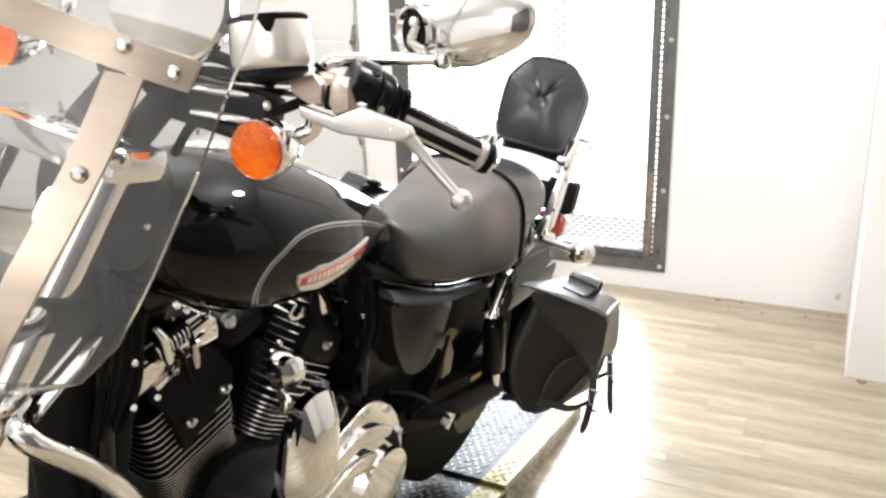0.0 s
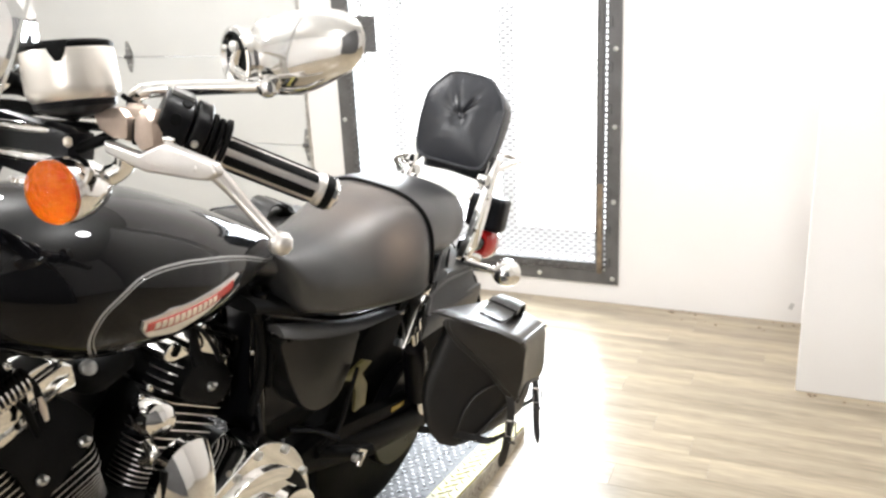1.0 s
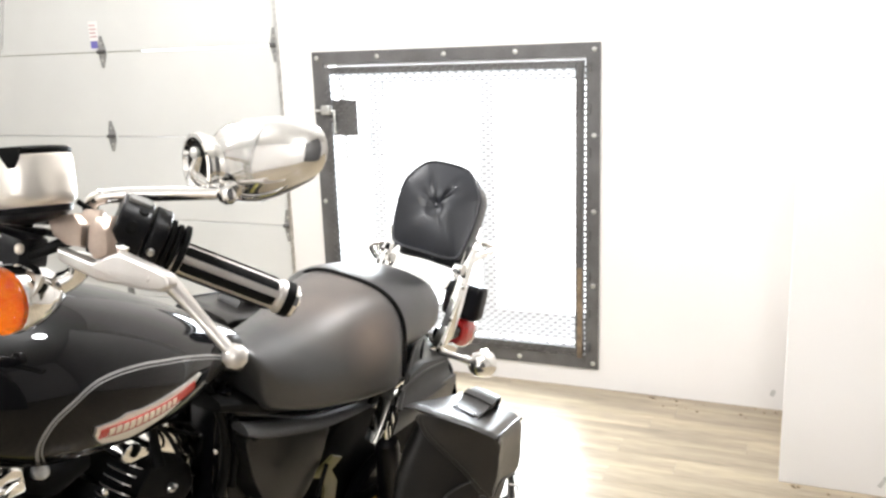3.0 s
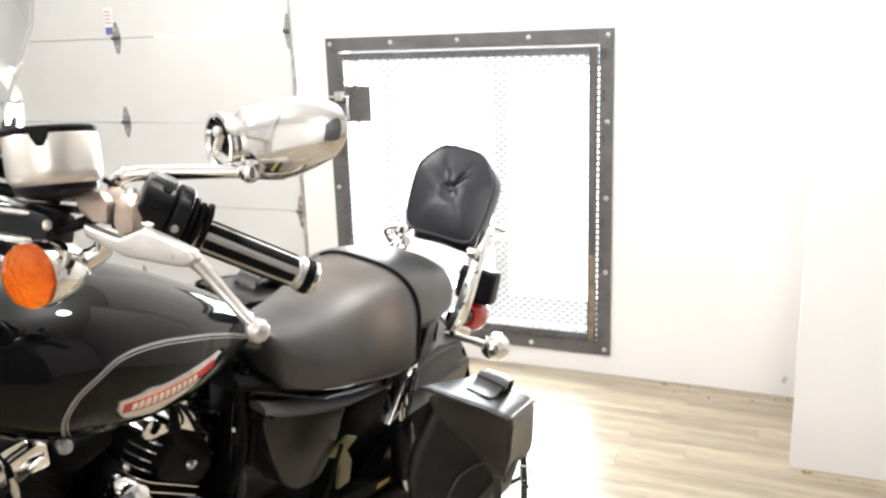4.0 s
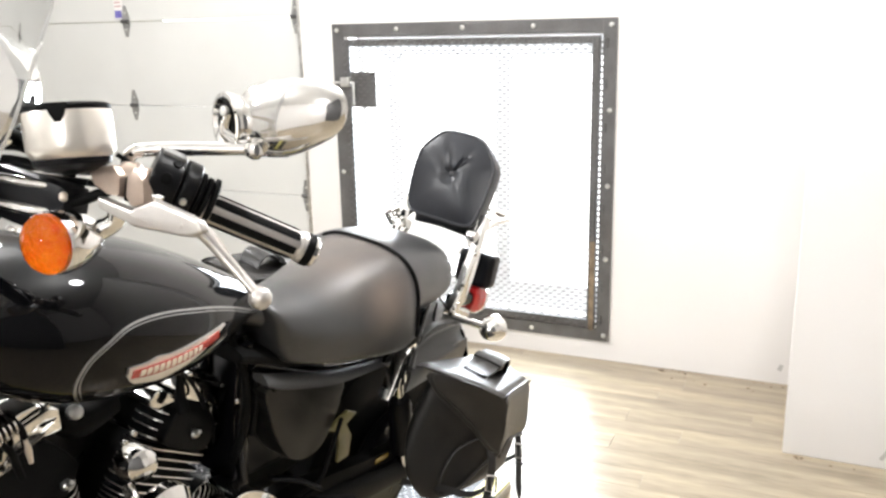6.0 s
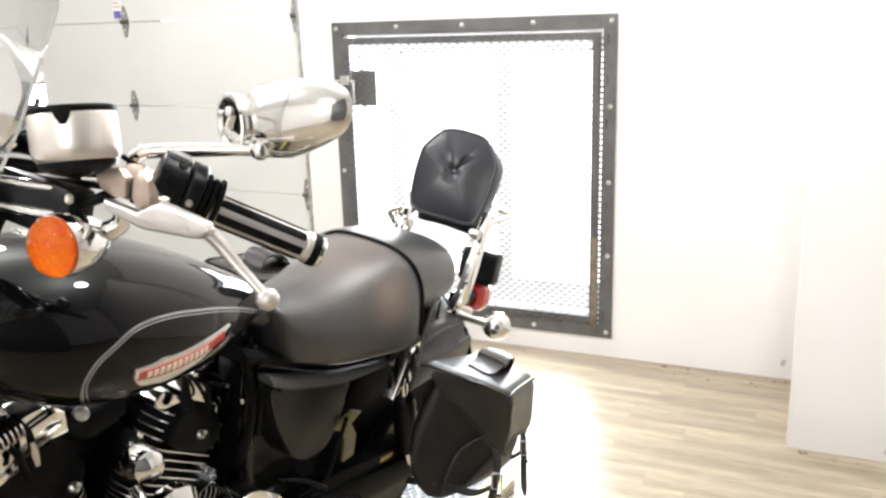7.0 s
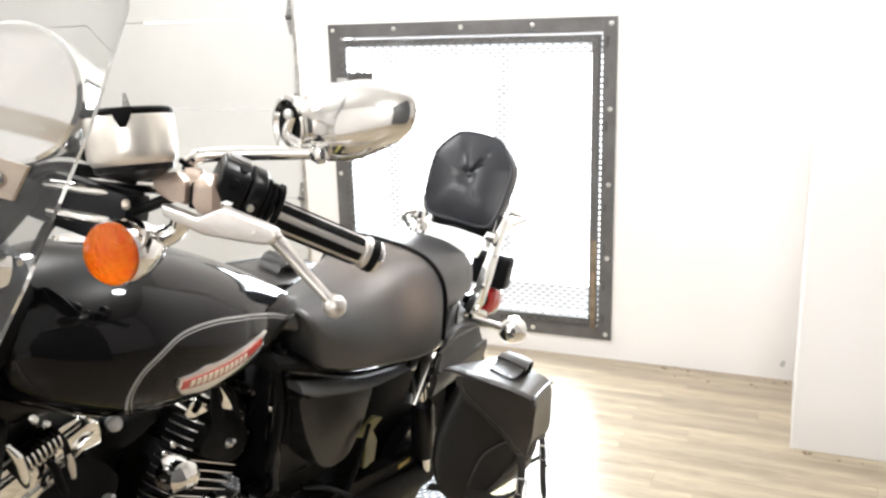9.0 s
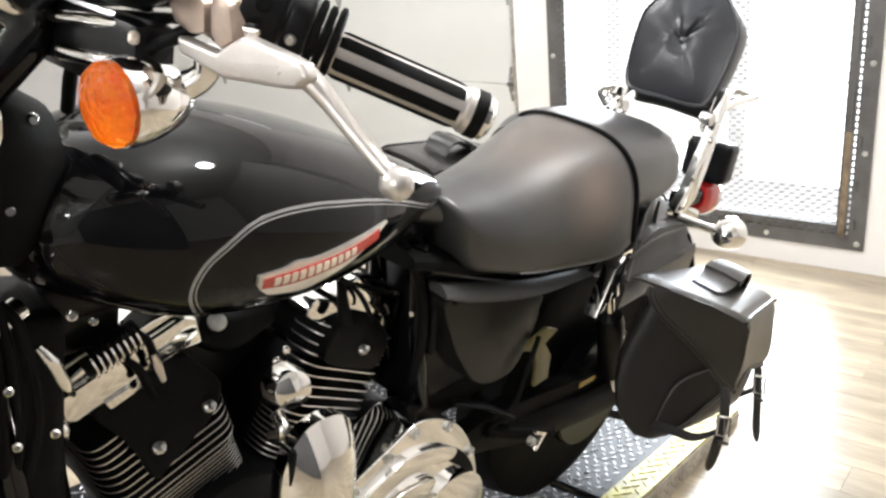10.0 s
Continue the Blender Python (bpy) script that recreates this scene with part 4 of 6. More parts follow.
bp("boot_tip", tube([(0.012, 0.922, 0.735), (0.011, 0.9305, 0.715), (0.008, 0.940, 0.692)], [0.003, 0.0055, 0.004], 10), M_BONE, boot, "ivory boot tip")
bp("plug_boot", tube([(0.0, 0.890, 0.735), (0.006, 0.9062, 0.7169), (0.006, 0.917, 0.695), (0.012, 0.926, 0.672)], [0.004, 0.006, 0.006, 0.005], 12), M_RUBBER, engine, "black spark plug boot")
bp("plug_lead", tube([(0.02, 1.215, 0.775), (0.012, 1.2463, 0.7544), (0.014, 1.2724, 0.725), (0.030, 1.284, 0.693)], 0.004, 8), M_RUBBER, engine)
bp("plug_boot", tube([(0.012, 1.216, 0.772), (0.014, 1.2206, 0.76), (0.018, 1.228, 0.725), (0.030, 1.230, 0.700)], [0.004, 0.007, 0.010, 0.011], 12), M_RUBBER, engine, "black spark plug boot")
STUD = [(0.004, -0.012), (0.008, 0.0), (0.0085, 0.009), (0.005, 0.012), (0.004, 0.022), (0, 0.023)]
for q in (FC @ Vector((0.098, 0.0600, 0.0300)), FC @ Vector((0.098, -0.0200, 0.0240)), RC @ Vector((0.108, 0.020, 0.119))):
    bp("head_bolt", lathe(STUD, toward(q, (0.75, -0.15, 0.6)), 10), M_ZINC, engine)
# ribbed chrome coil cover beside the front rocker
SLEEVE = toward((-0.004, 0.846, 0.737), (0.0, 0.924, 0.383))
sleeve = bp("ribbed_sleeve", lathe([(0.0, -0.004), (0.017, -0.003), (0.017, 0.068), (0.0, 0.069)], SLEEVE, 20), M_RUBBER, engine, "ribbed chrome coil cover")
for k in range(8):
    bp("rib", lathe([(0.0165, k * 0.0082 + 0.001), (0.0215, k * 0.0082 + 0.002), (0.0215, k * 0.0082 + 0.0044), (0.0165, k * 0.0082 + 0.0056)], SLEEVE, 20), M_CHROME, sleeve)
bp("coil_bracket", tube([(0.0, 0.798, 0.705), (0.0, 0.802, 0.732), (0.002, 0.816, 0.744), (0.004, 0.842, 0.757)], [0.003, 0.004, 0.004, 0.003], 10, flat=0.6), M_HINGE, sleeve, "bent metal bracket")
bp("coil_housing", box((-0.10, 0.79, 0.74), (-0.025, 0.90, 0.80), 0.01), M_PLASTIC, engine)
for p, q, r in (((-0.01, 0.812, 0.676), (-0.003, 0.822, 0.646), 0.009), ((0.0, 0.790, 0.66), (0.0, 0.797, 0.635), 0.006)):
    bp("pipe_clamp", tube([p, Vector(p).lerp(Vector(q), 0.5) + Vector((0.006, 0, 0)), q], [r * 0.7, r, r * 0.6], 10), M_CHROME, engine)
# horn cover between the cylinders
hc = [(1.092 + 0.064 * math.copysign(abs(math.cos(a)) ** 0.8, math.cos(a)), 0.566 + (0.086 if math.sin(a) > 0 else 0.13) * math.copysign(abs(math.sin(a)) ** 0.9, math.sin(a))) for a in (2 * math.pi * k / 36 for k in range(36))]


def dome(outline, c, x0, x1, x2, steps=12):
    """A pressed cover: an outline with a straight wall from x0 to x1 and a dome up to x2."""
    secs = [[(x0, u, v) for u, v in outline], [(x1, u, v) for u, v in outline]]
    for k in range(1, steps + 1):
        a = math.pi / 2 * k / steps
        f = max(math.cos(math.pi / 2 * k / steps), 0.015)
        secs.append([(x1 + (x2 - x1) * (1 - f**2.0), c[0] + (u - c[0]) * f, c[1] + (v - c[1]) * f) for u, v in outline])
    return rings(secs)


horn = bp("horn_cover", dome([(u + 0.004, v) for u, v in hc], (1.10, 0.505), 0.122, 0.142, 0.192), M_CHROME, engine, "domed chrome horn cover")
bp("cover_slot", box((0.140, 1.038, 0.575), (0.152, 1.044, 0.625), 0.002), M_RUBBER, horn)
cap = bp("mounting_dome", lathe([(0.03, 0), (0.03, 0.02), (0.026, 0.036), (0.014, 0.044), (0, 0.046)], toward((0.062, 1.085, 0.668), (1, -0.25, 0.25)), 24), M_CHROME, engine, "chrome engine mount dome")
bp("cap_bracket", tube([(0.085, 1.062, 0.640), (0.108, 1.056, 0.627), (0.085, 1.06, 0.607)], 0.010, 10), M_ALU, cap)
# primary cover with its bulges
pc = round_outline([(1.09, 0.388), (1.14, 0.425), (1.20, 0.462), (1.249, 0.487), (1.295, 0.508), (1.336, 0.527), (1.372, 0.526), (1.417, 0.508), (1.461, 0.479), (1.50, 0.434), (1.535, 0.373), (1.55, 0.30), (1.48, 0.24), (1.3, 0.22), (1.15, 0.26), (1.09, 0.32)], 4)
prim = bp("primary_cover", slab(pc, 0.02, 0.104, "x", 0.012, segs=4), M_CHROME, engine, "polished chrome primary cover")
ridge = round_outline([(1.13, 0.375), (1.20, 0.424), (1.275, 0.462), (1.335, 0.478), (1.40, 0.467), (1.448, 0.445), (1.44, 0.425), (1.38, 0.437), (1.31, 0.435), (1.22, 0.39), (1.15, 0.345)], 4)
bp("raised_rib", slab(ridge, 0.10, 0.116, "x", 0.006, segs=3), M_CHROME, prim)
rib_low = round_outline([(1.16, 0.325), (1.24, 0.378), (1.32, 0.412), (1.40, 0.405), (1.38, 0.375), (1.31, 0.372), (1.22, 0.325), (1.17, 0.295)], 4)
bp("raised_rib", slab(rib_low, 0.10, 0.119, "x", 0.006, segs=3), M_CHROME, prim)
dome_out = [(1.465 + 0.092 * math.cos(a), 0.292 + 0.090 * math.sin(a)) for a in (2 * math.pi * k / 40 for k in range(40))]
bp("derby_cover", dome(dome_out, (1.465, 0.292), 0.10, 0.118, 0.130), M_CHROME, prim, "domed chrome clutch cover")
# dark slab on the cover, in place of the shade in its hole
bp("cover_gap", slab(round_outline([(1.408, 0.456), (1.466, 0.432), (1.509, 0.390), (1.527, 0.358), (1.48, 0.388), (1.44, 0.42)], 3), 0.09, 0.1075, "x", 0.001), M_RUBBER, prim)
for y, z in ((1.337, 0.513), (1.283, 0.488), (1.425, 0.492), (1.215, 0.455), (1.505, 0.41), (1.15, 0.415)):
    bp("bolt", lathe([(0.009, 0), (0.009, 0.006), (0.006, 0.008), (0.004, 0.005), (0, 0.005)], toward((0.103, y, z), (1, 0, 0)), 12), M_ZINC, prim)
# assumed dark bodies, added to block the bright floor behind the frame
bp("battery_box", box((-0.12, 1.40, 0.50), (0.04, 1.66, 0.76), 0.02), M_PLASTIC, engine, "assumed black battery box added as dark fill")
bp("air_cleaner", slab([(0.95 + 0.12 * math.cos(a) + 0.10, 0.66 + 0.10 * math.sin(a)) for a in (2 * math.pi * k / 28 for k in range(28))], -0.21, -0.10, "x", 0.015), M_PLASTIC, engine, "black air cleaner")
bp("regulator", box((-0.10, 0.80, 0.30), (0.09, 0.87, 0.48), 0.015), M_PLASTIC, engine, "assumed black regulator and oil cooler added as dark fill")
bp("front_dark_fill", slab([(0.735, 0.835), (0.81, 0.83), (0.81, 0.62), (0.83, 0.31), (0.79, 0.30), (0.735, 0.52), (0.70, 0.66), (0.695, 0.78)], -0.09, 0.03, "x", 0.02, segs=3), M_RUBBER, engine, "black fill body that darkens the space before the engine")
bp("rear_dark_fill", slab([(0.76, 0.80), (0.84, 0.80), (0.86, 0.55), (0.90, 0.30), (0.78, 0.30), (0.76, 0.6)], -0.14, -0.07, "x", 0.012), M_CAST, engine)
bp("guard_clamp", tube([(0.102, 0.742, 0.84), (0.108, 0.752, 0.825), (0.108, 0.765, 0.795), (0.10, 0.778, 0.775)], [0.004, 0.007, 0.007, 0.003], 12), M_CHROME, engine)
for q, r in (((0.10, 0.715, 0.80), 0.005), ((0.10, 0.722, 0.735), 0.005), ((0.105, 0.757, 0.74), 0.005), ((0.10, 0.775, 0.865), 0.006), ((0.095, 0.80, 0.85), 0.005)):
    bp("bolt", lathe([(r, 0), (r, r * 0.6), (r * 0.6, r), (0, r)], toward(q, (1, -0.3, 0.3)), 8), M_CHROME, engine)
for k in range(4):
    bp("hose", tube([(0.055, 0.69 + 0.012 * k, 0.93 - 0.02 * k), (0.068, 0.70 + 0.014 * k, 0.84), (0.055 + 0.004 * k, 0.71 + 0.016 * k, 0.74), (0.03, 0.73 + 0.01 * k, 0.62)], 0.005 + 0.001 * (k % 2), 8), M_RUBBER, engine)
bp("intake", tube([(-0.06, 1.02, 0.72), (-0.05, 1.07, 0.70), (-0.06, 1.14, 0.71)], [0.026, 0.03, 0.026], 16), M_RUBBER, engine, "black intake manifold")
bp("manifold_bolt", lathe([(0.012, -0.01), (0.012, 0.004), (0.008, 0.008), (0, 0.009)], toward((-0.02, 1.035, 0.735), (1, -0.4, 0.5)), 12), M_ZINC, engine)
air_cleaner = bp("air_cleaner", lathe([(0.0, -0.012), (0.095, -0.012), (0.105, 0.0), (0.105, 0.05), (0.092, 0.066), (0.05, 0.074), (0.0, 0.076)], toward((-0.19, 1.09, 0.645), (-1, 0, 0)), 40), M_PLASTIC, engine, "black round air cleaner")
# dark sheet added to hide the floor that shows between the cylinders
bp("dark_gap_plate", slab(round_outline([(0.98, 0.75), (1.36, 0.72), (1.40, 0.52), (1.22, 0.36), (0.98, 0.42)], 4), -0.184, -0.176, "x", 0.002), M_PLASTIC, air_cleaner)
bp("head_cover_plate", box((-0.10, 0.80, 0.785), (-0.02, 1.02, 0.83), 0.015), M_PLASTIC, engine)
# hoses and wires in the shade below the tank
for k, (pts, r) in enumerate((
    ([(0.03, 1.30, 0.84), (0.055, 1.345, 0.76), (0.06, 1.37, 0.66), (0.03, 1.40, 0.55)], 0.009),
    ([(0.04, 1.34, 0.83), (0.07, 1.37, 0.74), (0.06, 1.40, 0.62)], 0.007),
    ([(0.105, 1.655, 0.60), (0.115, 1.62, 0.53), (0.115, 1.60, 0.47), (0.10, 1.56, 0.43)], 0.005),
)):
    bp("hose", tube(pts, r, 10), M_RUBBER, engine)
for p, r in (((0.03, 1.114, 0.694), 0.006), ((0.03, 1.098, 0.682), 0.006), ((0.05, 1.345, 0.70), 0.005)):
    bp("bolt", lathe([(r, 0), (r, r * 0.6), (r * 0.6, r), (0, r)], toward(p, (1, -0.1, 0.2)), 12), M_ALU, engine)

# ---- front end ----
fork = bp("front_fork", tube([(0.09, 0.66, 1.06), (0.09, 0.50, 0.72), (0.09, 0.39, 0.46), (0.09, 0.335, 0.33)], [0.024, 0.021, 0.028, 0.028], 16, 3), M_CHROME, label="chrome telescopic fork")
bp("fork_leg", tube([(-0.09, 0.66, 1.06), (-0.09, 0.50, 0.72), (-0.09, 0.39, 0.46), (-0.09, 0.335, 0.33)], [0.024, 0.021, 0.028, 0.028], 16, 3), M_CHROME, fork)
for z, y in ((1.06, 0.665), (0.90, 0.585)):
    bp("fork_clamp", box((-0.12, y - 0.035, z - 0.02), (0.12, y + 0.045, z + 0.02), 0.012), M_CHROME if z > 1 else M_PAINT, fork)
fw = bp("front_wheel", lathe([(0.235, -0.04), (0.30, -0.048), (0.335, -0.03), (0.343, 0.0), (0.335, 0.03), (0.30, 0.048), (0.235, 0.04)], toward((0, 0.335, 0.343), (1, 0, 0)), 48), M_RUBBER, label="front tyre on a cast rim")
bp("rim", lathe([(0.235, -0.03), (0.24, -0.02), (0.05, -0.015), (0.03, -0.05), (0.03, 0.05), (0.05, 0.015), (0.24, 0.02), (0.235, 0.03)], toward((0, 0.335, 0.343), (1, 0, 0)), 40), M_ALU, fw)
ff = []
for k in range(22):
    a = radians(-62 + k * 7.4)
    y, z = 0.335 + 0.372 * math.sin(a), 0.343 + 0.372 * math.cos(a)
    ny, nz = math.sin(a), math.cos(a)
    arcs = [math.pi * j / 10 for j in range(11)]
    ff.append([(0.066 * math.cos(b), y + ny * (0.03 * math.sin(b) - 0.03), z + nz * (0.03 * math.sin(b) - 0.03)) for b in arcs] + [(0.062 * math.cos(b), y + ny * (0.026 * math.sin(b) - 0.031), z + nz * (0.026 * math.sin(b) - 0.031)) for b in arcs[::-1]])
bp("front_fender", rings(ff), M_PAINT, label="gloss black front fender")
guard_bar = bp("engine_guard", tube([(0.02, 0.76, 0.84), (0.12, 0.56, 0.80), (0.165, 0.515, 0.80), (0.18, 0.60, 0.73), (0.16, 0.70, 0.62), (0.11, 0.80, 0.48)], 0.0135, 14), M_CHROME, label="chrome engine guard tube")
# headlamp
HL = toward((0.070, 0.735, 1.240), (0.30, -1, 0.10)) @ Matrix.Scale(0.9, 4)
lamp = bp("headlamp", lathe([(0.0, -0.098), (0.025, -0.095), (0.05, -0.080), (0.070, -0.050), (0.079, -0.018), (0.081, 0.0), (0.083, 0.004), (0.083, 0.014), (0.078, 0.018)], HL, 40), M_CHROME, label="chrome headlamp shell")
bp("reflector", lathe([(0.0785, 0.0185), (0.0762, 0.014), (0.0755, 0.004), (0.072, -0.014), (0.064, -0.032), (0.050, -0.048), (0.034, -0.059), (0.017, -0.065), (0, -0.067)], HL, 40), M_CHROME, lamp, "bright concave lamp bowl")
bp("bulb_shield", lathe([(0.007, -0.067), (0.008, -0.040), (0.010, -0.032), (0.006, -0.026), (0, -0.025)], HL, 20), M_CHROME, lamp)
bp("lamp_bracket", tube([(0.03, 0.76, 1.14), (0.035, 0.73, 1.16)], 0.02, 14), M_CHROME, lamp)

# handlebar with grips, levers, mirrors and signals
bar = bp("handlebar", tube([(-0.37, 0.965, 1.125), (-0.27, 0.86, 1.16), (-0.2, 0.80, 1.165), (-0.1, 0.785, 1.15), (0.0, 0.785, 1.142), (0.07, 0.79, 1.148), (0.14, 0.805, 1.162), (0.21, 0.815, 1.175), (0.27, 0.845, 1.178), (0.33, 0.898, 1.157), (0.398, 0.967, 1.13)], 0.0127, 14), M_CHROME, label="chrome pullback handlebar")
for sx, x in ((1, 0.045), (-1, -0.045)):
    bp("riser", tube([(x, 0.72, 1.07), (x, 0.765, 1.12), (x, 0.785, 1.145)], 0.02, 14), M_PAINT, bar)


def grip(p0, p1, parent):
    p0, p1 = Vector(p0), Vector(p1)
    G = toward(p0, p1 - p0)
    n = (p1 - p0).length
    g = bp("grip", lathe([(0.0195, 0.0), (0.0195, 0.004), (0.0175, 0.007), (0.0175, n - 0.018), (0.0195, n - 0.016), (0.0195, n - 0.011)], G, 32), M_SATIN, parent, "chrome grip with rubber bands")
    for k in range(6):
        a = 2 * math.pi * (k + 0.25) / 6
        arc = [(math.cos(a + d), math.sin(a + d)) for d in (-0.28, -0.16, 0, 0.16, 0.28)]
        secs = []
        for h in (0.010, 0.014, n - 0.026, n - 0.021):
            rr = 0.0178 if h in (0.010, n - 0.021) else 0.0192
            secs.append([G @ Vector((c * rr, s * rr, h)) for c, s in arc] + [G @ Vector((c * 0.0165, s * 0.0165, h)) for c, s in arc[::-1]])
        bp("rubber_band", rings(secs), M_RUBBER, g)
    bp("end_ring", lathe([(0.0165, n - 0.011), (0.0202, n - 0.010), (0.0202, n - 0.001), (0.016, n)], G, 28), M_RUBBER, g)
    bp("end_cap", lathe([(0.0185, n), (0.0185, n + 0.004), (0.013, n + 0.008), (0, n + 0.009)], G, 28), M_CHROME, g)
    return g


grip((0.305, 0.872, 1.165), (0.398, 0.967, 1.130), bar)
grip((-0.29, 0.88, 1.155), (-0.38, 0.975, 1.12), bar)
# switch housing
SW = toward((0.283, 0.852, 1.182), (0.67, 0.68, -0.25)) @ pose(0, 0, 0, 0, 0, 12)
sw = bp("switch_housing", slab(round_outline([(-0.030, -0.026), (-0.012, -0.036), (0.014, -0.036), (0.030, -0.024), (0.033, 0.0), (0.028, 0.024), (0.010, 0.031), (-0.014, 0.031), (-0.030, 0.020), (-0.034, 0.0)], 3), -0.034, -0.002, "z", 0.007, m=SW, segs=3), M_PLASTIC, bar, "black switch housing")
bp("housing_half", slab(round_outline([(-0.028, -0.028), (0.0, -0.036), (0.028, -0.027), (0.034, 0.0), (0.027, 0.025), (0.0, 0.032), (-0.027, 0.024), (-0.033, 0.0)], 3), 0.000, 0.018, "z", 0.005, m=SW, segs=3), M_PLASTIC, sw)
for k, (r, h0) in enumerate(((0.0285, 0.019), (0.0265, 0.027), (0.0285, 0.035))):
    bp("switch_collar", lathe([(r - 0.004, h0), (r, h0 + 0.0015), (r, h0 + 0.0055), (r - 0.004, h0 + 0.007)], SW @ pose(0, -0.002, 0), 28), M_RUBBER, sw)
face = SW.to_3x3().inverted() @ Vector((0.62, -0.70, 0.30))
ang = math.degrees(math.atan2(face.y, face.x))
for da, h, r, mat in ((0, -0.018, 0.0075, M_RUBBER), (-34, -0.012, 0.006, M_RUBBER), (30, 0.008, 0.0045, M_ZINC), (62, 0.010, 0.004, M_ZINC)):
    bp("switch_button", lathe([(r, -0.004), (r, 0.003), (r * 0.7, 0.0055), (0, 0.0055)], SW @ pose(0, 0, h, 0, 0, ang + da) @ pose(0.031, 0, 0, 0, 90, 0), 14), mat, sw)
bp("rocker_switch", box((0.030, -0.007, -0.030), (0.037, 0.007, -0.006), 0.002, m=SW @ pose(0, 0, 0, 0, 0, ang - 62)), M_HINGE, sw, "grey rocker switch")
# clutch perch and lever
perch = bp("clutch_perch", slab([(0.196, 1.180), (0.212, 1.188), (0.233, 1.195), (0.246, 1.186), (0.250, 1.164), (0.230, 1.160), (0.209, 1.165)], 0.800, 0.832, "y", 0.004), M_PERCH, bar, "cast alloy clutch perch")
bp("perch_arm", slab([(0.260, 1.188), (0.270, 1.202), (0.284, 1.190), (0.291, 1.166), (0.274, 1.157), (0.262, 1.166)], 0.796, 0.830, "y", 0.004), M_PERCH, perch)
bp("perch_hinge", slab([(0.248, 1.186), (0.262, 1.192), (0.264, 1.160), (0.250, 1.158)], 0.806, 0.834, "y", 0.003), M_RUBBER, perch)
bp("clamp_band", lathe([(0.019, -0.010), (0.021, -0.008), (0.021, 0.008), (0.019, 0.010)], toward((0.235, 0.826, 1.178), (0.8, 0.5, 0.0)), 24), M_PERCH, perch)
bp("pivot_pin", lathe([(0.007, 0), (0.007, 0.004), (0, 0.005)], toward((0.30, 0.806, 1.175), (0.2, -0.3, 1)), 14), M_CHROME, perch)
lever = bp("clutch_lever", slab([(0.222, 1.157), (0.227, 1.144), (0.285, 1.138), (0.321, 1.143), (0.352, 1.147), (0.366, 1.150), (0.377, 1.160), (0.370, 1.169), (0.351, 1.171), (0.305, 1.174), (0.288, 1.164), (0.274, 1.155)], 0.794, 0.808, "y", 0.004, segs=3), M_SATIN, bar, "satin aluminium clutch lever")
bp("lever_blade", tube([(0.345, 0.803, 1.159), (0.362, 0.810, 1.156), (0.378, 0.818, 1.143), (0.397, 0.825, 1.127), (0.42, 0.832, 1.110), (0.43, 0.836, 1.102)], [0.011, 0.0115, 0.0098, 0.0085, 0.0078, 0.0078], 14, 5, flat=0.72), M_SATIN, lever)
bp("lever_ball", lathe([(0.0, -0.013), (0.007, -0.011), (0.0125, -0.004), (0.0125, 0.004), (0.007, 0.011), (0, 0.013)], toward((0.432, 0.838, 1.099), (0.5, 0.3, -0.6)), 18), M_SATIN, lever)
bp("clutch_lever", tube([(-0.2, 0.79, 1.15), (-0.3, 0.83, 1.15), (-0.4, 0.90, 1.10)], [0.012, 0.010, 0.008], 10), M_ALU, bar, "satin aluminium brake lever")


